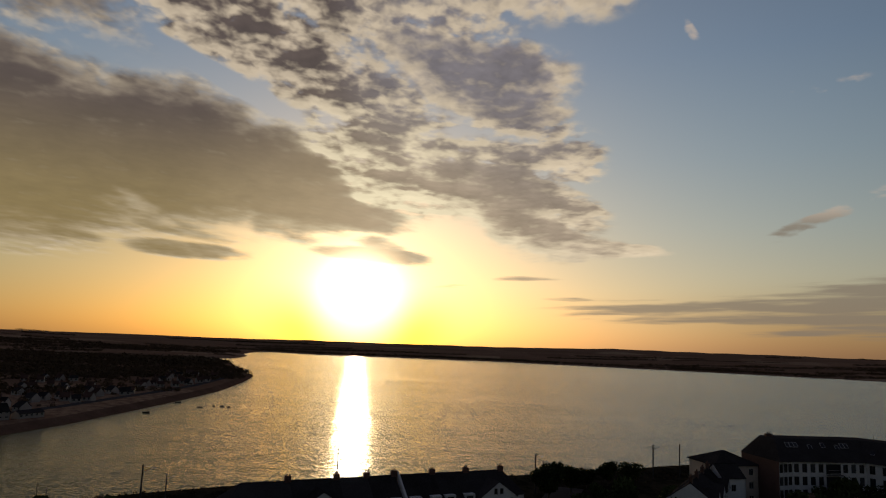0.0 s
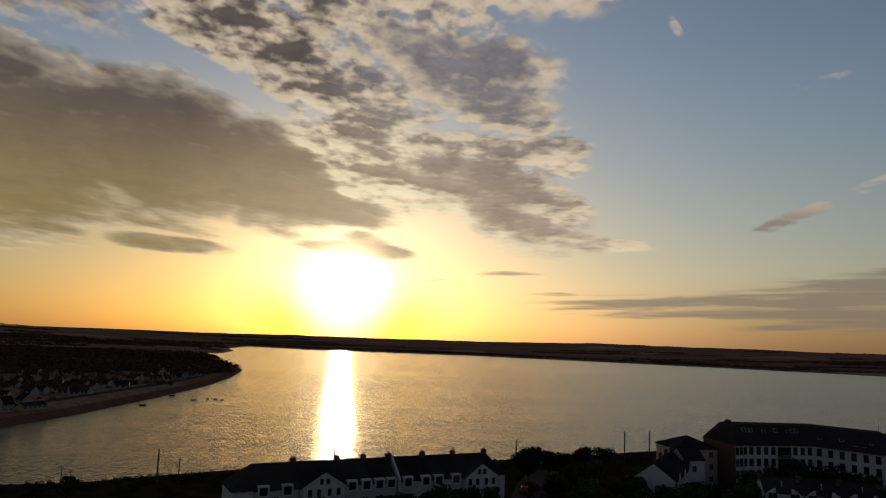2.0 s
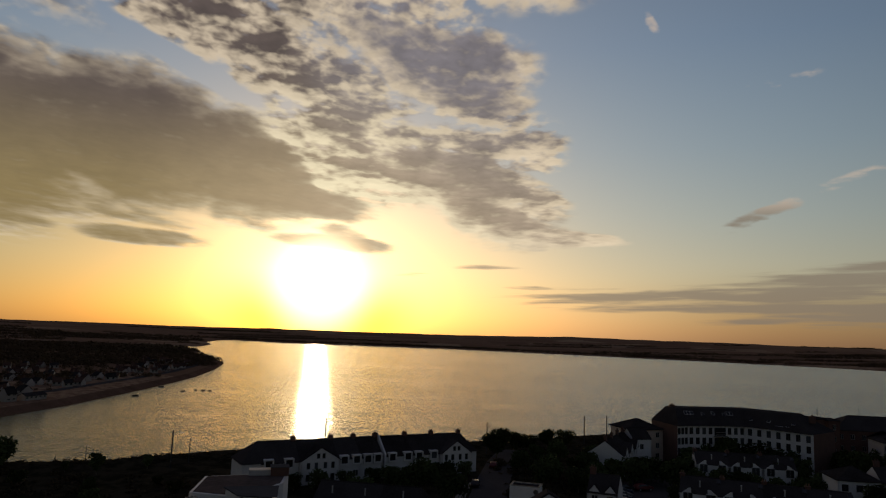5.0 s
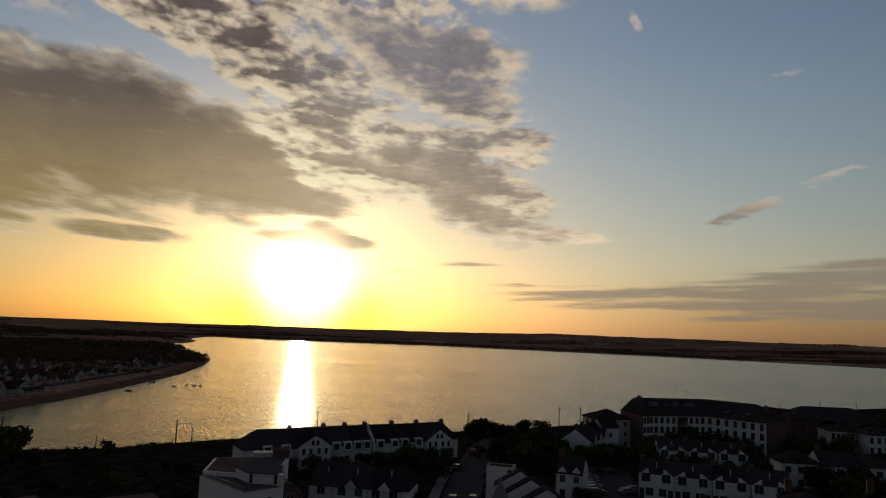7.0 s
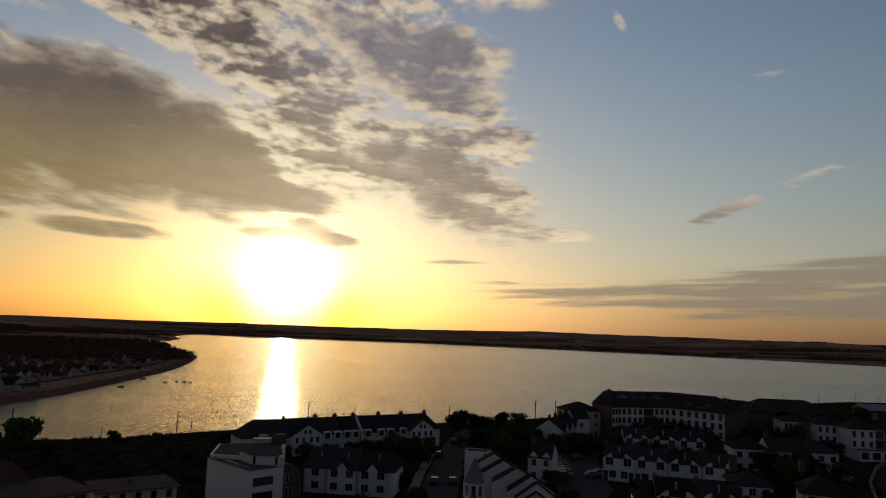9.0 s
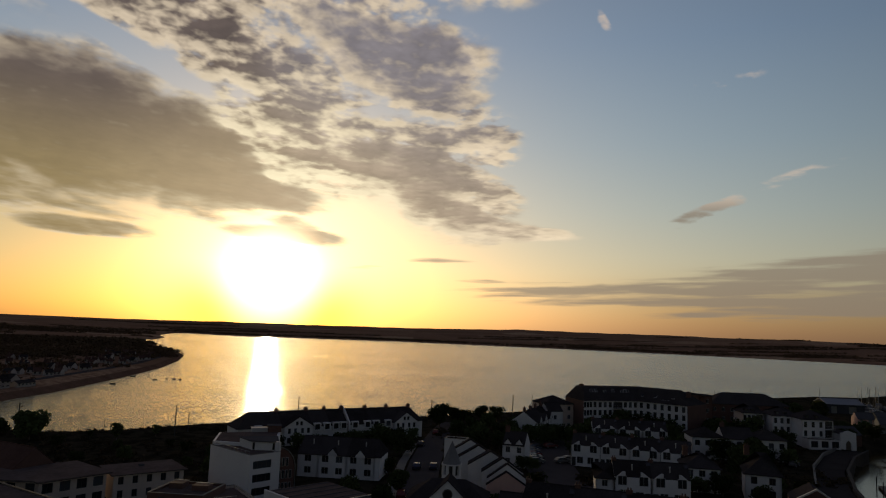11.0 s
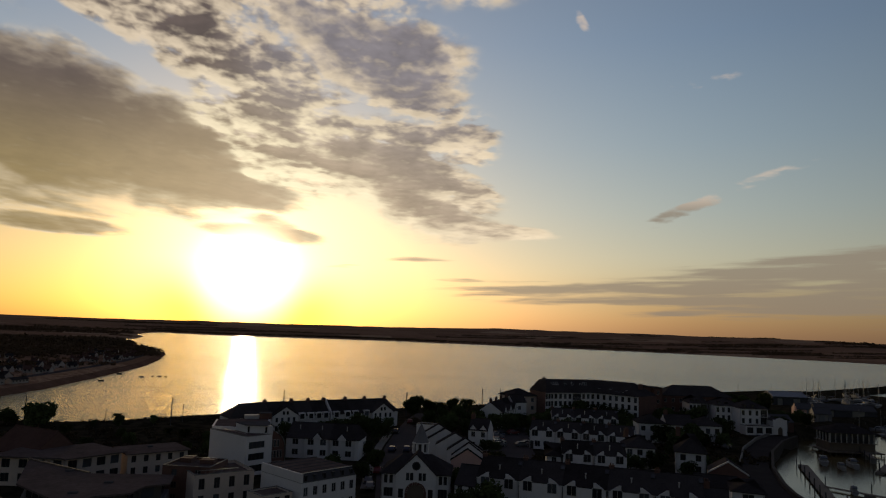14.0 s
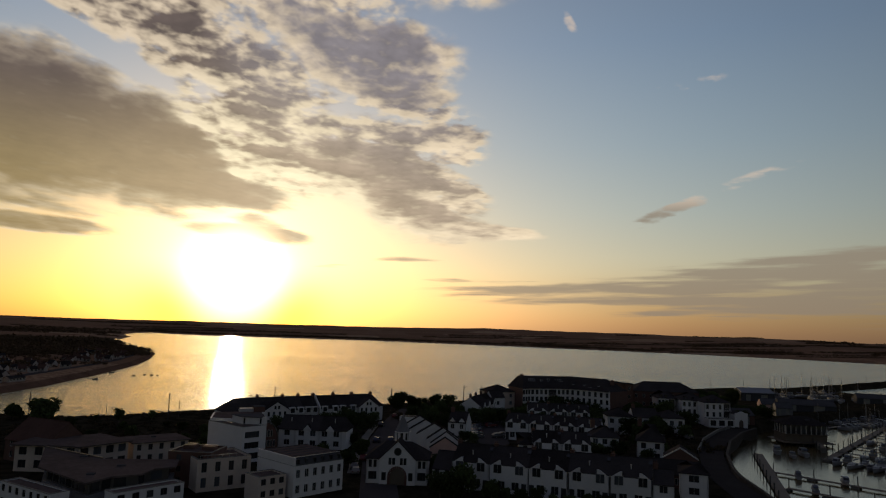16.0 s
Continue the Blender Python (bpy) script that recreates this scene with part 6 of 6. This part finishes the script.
for j, (x, y, a) in enumerate(((44.6, 109.4, 12), (45.6, 112.4, 14), (47.0, 115.6, 14), (51.6, 116.6, 15), (48.4, 95.0, 15), (50.8, 97.2, 15),
                               (11.1, 86.4, 78), (6.7, 73.7, 80), (5.7, 60.1, 82), (3.1, 50.4, 84), (3.1, 45.5, 84), (15.0, 86.6, 80), (15.0, 116.9, 78), (21.8, 138.3, 78), (110, 94, 40))):
    copy_thing(cars[(j * 7 + 2) % 5], pose(x, y, G + .1, 0, 0, a))

# ---------------------------------------------------------------- marina
def plank_way(name, p, q, width, label, category, z=0.55):
    p, q = Vector(p), Vector(q)
    L = (q - p).length
    ang = math.degrees(math.atan2(q.y - p.y, q.x - p.x))
    t = thing(name, label, category, "pontoons", at=pose(p.x, p.y, 0, 0, 0, ang))
    part("deck", solid(box, 0, L, -width / 2, width / 2, z - .12, z), WOOD, t)
    n = max(2, int(L / 8))
    for i in range(n + 1):
        x = L * i / n
        part("float", solid(box, max(0, x - 1), min(L, x + 1), -width / 2 + .05, width / 2 - .05, -.25, z - .125), CONCRETE, t)
        part("mooring_post", solid(rod, (x, width / 2 + .25, -2.5), (x, width / 2 + .25, 2.7), .14, .13), BLACKMETAL, t)
    return t


PT = "floating timber pontoon with steel piles"
plank_way("pontoon", (95, 28), (127, 84), 2.6, "long floating walkway of grey timber between piles", "pontoon")
FINGERS = [((113, 58), (134, 24)), ((104, 40), (118, 17)), ((143, 75), (162, 44)), ((157, 87), (178, 53)), ((171, 98), (192, 64)), ((186, 110), (208, 74)), ((201, 122), (225, 83)), ((214, 134), (240, 92)), ((197, 140), (249, 167)), ((228, 146), (262, 104))]
for p, q in FINGERS:
    plank_way("pontoon", p, q, 1.8, PT, "pontoon")
plank_way("pontoon", (142, 73.5), (229, 145), 2.2, PT, "pontoon")
plank_way("gangway", (153, 88), (160.5, 100.5), 1.6, "sloping timber gangway to the pontoons", "gangway", 1.6)


def hull_mesh(bm, L, B, H):
    rows = []
    for i in range(9):
        u = i / 8
        half = B / 2 * min(1, (1 - u ** 2.6) ** .8 + .02) * (.82 + .18 * min(1, u * 4))
        x = -L / 2 + L * u
        sheer = H * (1 + .25 * u * u)
        rows.append([bm.verts.new((x, k * half * f, z)) for k, f, z in ((-1, 1, sheer), (-1, .85, H * .3), (-1, .2, -.3), (1, .2, -.3), (1, .85, H * .3), (1, 1, sheer))])
    for r, s in zip(rows, rows[1:]):
        for k in range(5):
            bm.faces.new((r[k], s[k], s[k + 1], r[k + 1]))
        bm.faces.new((r[5], s[5], s[0], r[0]))
    bm.faces.new(rows[0])


def yacht(at, L=9.5, label=""):
    t = thing("sailing_yacht", label or "white sailing yacht with bare mast moored at a pontoon", "boat", "moored boats", at=at)
    bm = bmesh.new()
    hull_mesh(bm, L, L * .32, 1.0)
    part("hull", bm, HULL, t)
    bm = bmesh.new()
    prism(bm, [(-L * .1, 1.0), (L * .25, 1.1), (L * .2, 1.45), (-L * .1, 1.6)], -L * .1, L * .1)
    cabin = part("cabin", bm, HULL, t)
    part("pane", solid(box, -L * .05, L * .15, -L * .1 - .02, L * .1 + .02, 1.2, 1.38), PANE, cabin)
    part("mast", solid(rod, (L * .05, 0, 1.3), (L * .05, 0, L * 1.28), .09, .06), ALU, t)
    part("boom", solid(rod, (L * .05, 0, 2.3), (-L * .35, 0, 2.3), .07), ALU, t)
    part("sail_cover", solid(rod, (L * .03, 0, 2.46), (-L * .33, 0, 2.46), .17, .10), NAVY, t)
    part("spreader", solid(rod, (L * .05, -.8, L * .75), (L * .05, .8, L * .75), .03), ALU, t)
    s = bmesh.new()
    for q in ((L * .48, 0, 1.2), (-L * .48, 0, 1.0), (L * .05, L * .14, 1), (L * .05, -L * .14, 1)):
        rod(s, q, (L * .05, 0, L * 1.25), .015, .015, 4)
    part("rigging", s, STEEL, t)
    return t


def cruiser(at, L=8.5, label=""):
    t = thing("motor_boat", label or "white motor cruiser with cabin moored at a pontoon", "boat", "moored boats", at=at)
    bm = bmesh.new()
    hull_mesh(bm, L, L * .36, 1.25)
    part("hull", bm, HULL, t)
    bm = bmesh.new()
    prism(bm, [(-L * .25, 1.2), (L * .22, 1.35), (L * .05, 2.5), (-L * .22, 2.6)], -L * .13, L * .13)
    c = part("cabin", bm, HULL, t)
    part("pane", solid(box, -L * .19, L * .04, -L * .13 - .02, L * .13 + .02, 1.75, 2.25), PANE, c)
    wsc = bmesh.new()
    prism(wsc, [(L * .17, 1.7), (L * .19, 1.7), (L * .09, 2.35), (L * .07, 2.35)], -L * .11, L * .11)
    part("windscreen", wsc, PANE, c)
    part("canopy", solid(box, -L * .42, -L * .24, -L * .13, L * .13, 2.1, 2.25), NAVY, t)
    r = bmesh.new()
    rod(r, (-L * .1, 0, 2.55), (-L * .1, 0, 3.6), .03)
    part("aerial", r, ALU, t)
    return t


y0_ = yacht(pose(155, 66, 0, 0, 0, 32))
y1_ = yacht(pose(147, 60, 0, 0, 0, 212), 8.0, "small white sailing yacht with furled sail at a pontoon")
m0_ = cruiser(pose(136, 87.5, 0, 0, 0, 60), 7.0)
m1_ = cruiser(pose(141.5, 83, 0, 0, 0, 75), 6.2, "small white motor boat moored by the clubhouse")
rng = random.Random(21)
for (px_, py_), (qx_, qy_) in FINGERS[2:]:
    d = Vector((qx_ - px_, qy_ - py_))
    L = d.length
    a = math.degrees(math.atan2(d.y, d.x))
    s = 4.5
    while s < L - 3:
        for side in (-1, 1):
            if rng.random() < .55:
                n_ = Vector((-d.y, d.x)).normalized() * side * 5.0
                x, y = px_ + d.x * s / L + n_.x, py_ + d.y * s / L + n_.y
                src = rng.choice([y0_, y1_, y0_, m0_, m1_])
                copy_thing(src, pose(x, y, 0, 0, 0, a + 90 * side + rng.uniform(-3, 3)) @ Matrix.Scale(rng.uniform(.68, .92), 4))
        s += rng.uniform(3.8, 5.2)
for x, y, a in ((116.5, 52.5, 60), (124, 45, 240), (109, 37, 60), (136, 80.5, 70)):
    copy_thing(rng.choice([m0_, m1_]), pose(x, y, 0, 0, 0, a) @ Matrix.Scale(.75, 4))

# clubhouse on piles
cl = thing("clubhouse", "marina clubhouse on piles with glazed gallery and dark hipped roof", "building", at=pose(151.2, 103.6, 0, 0, 0, -13))
part("deck", solid(box, -1.5, 15.5, -2.2, 11, 0.75, 1.05), WOOD, cl)
for i in range(9):
    for y in (-1.6, 5, 10):
        part("support_post", solid(rod, (-.8 + i * 1.93, y, -2.5), (-.8 + i * 1.93, y, 0.75), .16), BLACKMETAL, cl)
part("wall", solid(box, 0, 13.8, 0, 9, 1.05, 3.6), WOOD, cl)
part("core", solid(box, .5, 13.3, .5, 8.5, 3.6, 6.6), BLACKMETAL, cl)
part("gallery_floor", solid(box, -.5, 14.3, -.7, 9.4, 3.45, 3.62), WOOD, cl)
for i in range(9):
    part("column", solid(box, .05 + i * 1.68, .31 + i * 1.68, -.05, .25, 3.62, 6.6), FRAME, cl)
for i in range(8):
    part("pane", solid(box, .31 + i * 1.68, 1.73 + i * 1.68, .35, .4, 3.85, 6.55), PANE, cl)
for i in range(5):
    part("column", solid(box, -.02, .26, .4 + i * 2.0, .68 + i * 2.0, 3.62, 6.6), FRAME, cl)
hip_roof(cl, 13.8, 9, 6.6, 9.2, SLATE, over=.9)
part("roof_light", solid(box, 7.6, 9.0, 1.9, 3.4, 8.0, 8.35), ZINC, cl)
part("railing", solid(box, -1.4, 15.4, -2.15, -2.1, 1.95, 2.0), WOOD, cl)
for i in range(12):
    part("railing_post", solid(box, -1.4 + i * 1.5, -1.35 + i * 1.5, -2.15, -2.1, 1.05, 1.95), WOOD, cl)
gallery_rail = bmesh.new()
box(gallery_rail, -.45, 14.25, -.66, -.61, 4.5, 4.55)
for i in range(18):
    box(gallery_rail, -.45 + i * .86, -.41 + i * .86, -.66, -.62, 3.62, 4.5)
part("gallery_railing", gallery_rail, BLACKMETAL, cl)

# sheds and boatyard behind
for x, y, w_, d_, h_, a_, mt, lab in ((213, 221, 17, 13, 4.2, -14, ZINC, "pale metal boatyard shed with a shallow roof"), (191, 173, 6.5, 7, 3.4, -20, PINK, "pink rendered shed with a shallow roof"),
                                      (203, 177, 24, 10, 3.0, -22, ZINC, "low grey metal workshop by the boatyard"), (276, 214, 20, 9, 3.0, -30, ZINC, "long low pale shed in the boatyard"),
                                      (184.5, 154, 6.5, 7, 3.8, -24, GREYWALL, "grey rendered shed with a grey roof"), (147.0, 129.0, 9.5, 8, 3.6, -8, BRICK, "dark brick store with a low roof")):
    t = thing("shed", lab, "shed", "boatyard sheds", at=pose(x, y, G, 0, 0, a_))
    bm = bmesh.new()
    pierced(bm, w_, 0, h_, [(w_ * .15, w_ * .3, .05, 3.2), (w_ * .6, w_ * .8, .05, 3.2)], .3)
    side_walls(bm, w_, d_, h_, h_ + 2.0)
    part("wall", bm, mt if mt is not ZINC else DARKCLAD, t)
    for f in (.15, .6):
        part("roller_door", solid(box, w_ * f, w_ * (f + (.15 if f < .5 else .2)), .25, .29, .02, 3.2), STEEL, t)
    gable_roof(t, w_, d_, h_, h_ + 2.0, SHEDROOF if w_ == 17 else ZINC, over=.4)
for i in range(26):
    x = rng.uniform(228, 300)
    y = 190 + (x - 228) * 0.62 + rng.uniform(-4, 42)
    copy_thing(rng.choice([y0_, m0_, y1_]), pose(x, y, G + .5, 0, 0, rng.uniform(0, 180)))["label"] = "white boat laid up ashore in the boatyard"

# boats and rocks off the western shore
def skerry(x, y, L, label):
    rng2 = random.Random(int(x * 7 + y))
    bm = bmesh.new()
    bmesh.ops.create_icosphere(bm, subdivisions=2, radius=1)
    for v in bm.verts:
        k = 1 + rng2.uniform(-.2, .2)
        v.co = Vector((v.co.x * L / 2 * k, v.co.y * L / 3.5 * k, max(-.4, v.co.z * .5 * k)))
    ob = new("rock", finish(bm, "rock", STONE))
    ob.matrix_basis = pose(x, y, .05, 0, 0, rng2.uniform(-20, 20))
    tagged(ob, label, "rock", "rocks off the shore")


for x, y, L in ((-116.8, 343.8, 3.2), (-112.4, 352, 1.7), (-108.4, 352, 2.3), (-104.4, 350, 1.8)):
    skerry(x, y, L, "dark low rock awash off the shore")


def dinghy(x, y, a):
    t = thing("moored_boat", "small dark open boat at a mooring", "boat", "boats off the western shore", at=pose(x, y, 0, 0, 0, a))
    bm = bmesh.new()
    hull_mesh(bm, 3.1, 1.4, .55)
    part("hull", bm, BLACKMETAL, t)
    part("thwart", solid(box, -.3, .1, -.55, .55, .52, .6), WOOD, t)


for x, y, a in ((-129.6, 312, 5), (-135, 364, 3)):
    dinghy(x, y, a)

# houses along the western shore
rng = random.Random(31)
SHORE_HOMES = []
HAMLETS = [(-190, 320, 11, 7), (-187, 371, 12, 9), (-168, 318, 4, 3), (-170, 368, 8, 8), (-176, 428, 10, 10), (-178, 470, 12, 11), (-225, 390, 14, 7), (-258, 437, 16, 8), (-204, 545, 18, 7), (-175, 285, 8, 4)]
for i, (hx, hy, spread) in enumerate([h[:3] for h in HAMLETS for _ in range(h[3])]):
    x, y = min(-164.5, hx + rng.gauss(0, 1) * spread), hy + rng.gauss(0, 1) * spread
    if any(math.hypot(x - a, y - b) < 8.5 for a, b in SHORE_HOMES):
        continue
    SHORE_HOMES.append((x, y))
    z = land_at(x, y)
    lab = "small white house in gardens on the western shore" if i % 3 else "small cream house in gardens on the western shore"
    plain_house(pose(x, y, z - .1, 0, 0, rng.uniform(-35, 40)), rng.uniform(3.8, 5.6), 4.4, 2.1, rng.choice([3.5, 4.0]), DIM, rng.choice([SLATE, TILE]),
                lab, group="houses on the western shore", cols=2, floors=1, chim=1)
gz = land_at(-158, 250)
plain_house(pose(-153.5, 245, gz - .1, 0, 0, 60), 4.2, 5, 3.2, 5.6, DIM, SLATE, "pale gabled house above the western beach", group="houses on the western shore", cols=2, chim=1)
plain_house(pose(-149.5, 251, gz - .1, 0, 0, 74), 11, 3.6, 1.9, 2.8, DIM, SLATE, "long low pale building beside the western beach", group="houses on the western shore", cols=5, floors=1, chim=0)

# shingle beach along the western shore
bm = bmesh.new()
line = [(-144, 215), (-143, 236), (-139.5, 265), (-138.5, 330), (-139, 400), (-141, 450), (-152, 540), (-170, 640), (-186, 662), (-198, 719)]
rows = []
for i, p in enumerate(line):
    a, b = Vector(line[max(0, i - 1)]), Vector(line[min(len(line) - 1, i + 1)])
    s = Vector((-(b - a).y, (b - a).x)).normalized()
    rows.append([bm.verts.new((p[0] + s.x * k, p[1] + s.y * k, z)) for k, z in ((-1.5, -.66), (2, 1.08), (4.6, 2.37))])
for r, s in zip(rows, rows[1:]):
    for k in range(2):
        bm.faces.new((r[k], s[k], s[k + 1], r[k + 1]))
tagged(new("beach", finish(bm, "beach", SHINGLE)), "dark shingle beach along the western shore", "beach", kind="structure")
strip("shore_road", [(-166, 240), (-160, 300), (-157, 380), (-157, 450), (-166, 530), (-184, 630)], 5.5, 3.12, ASPHALT, "narrow shore road behind the beach", "road")
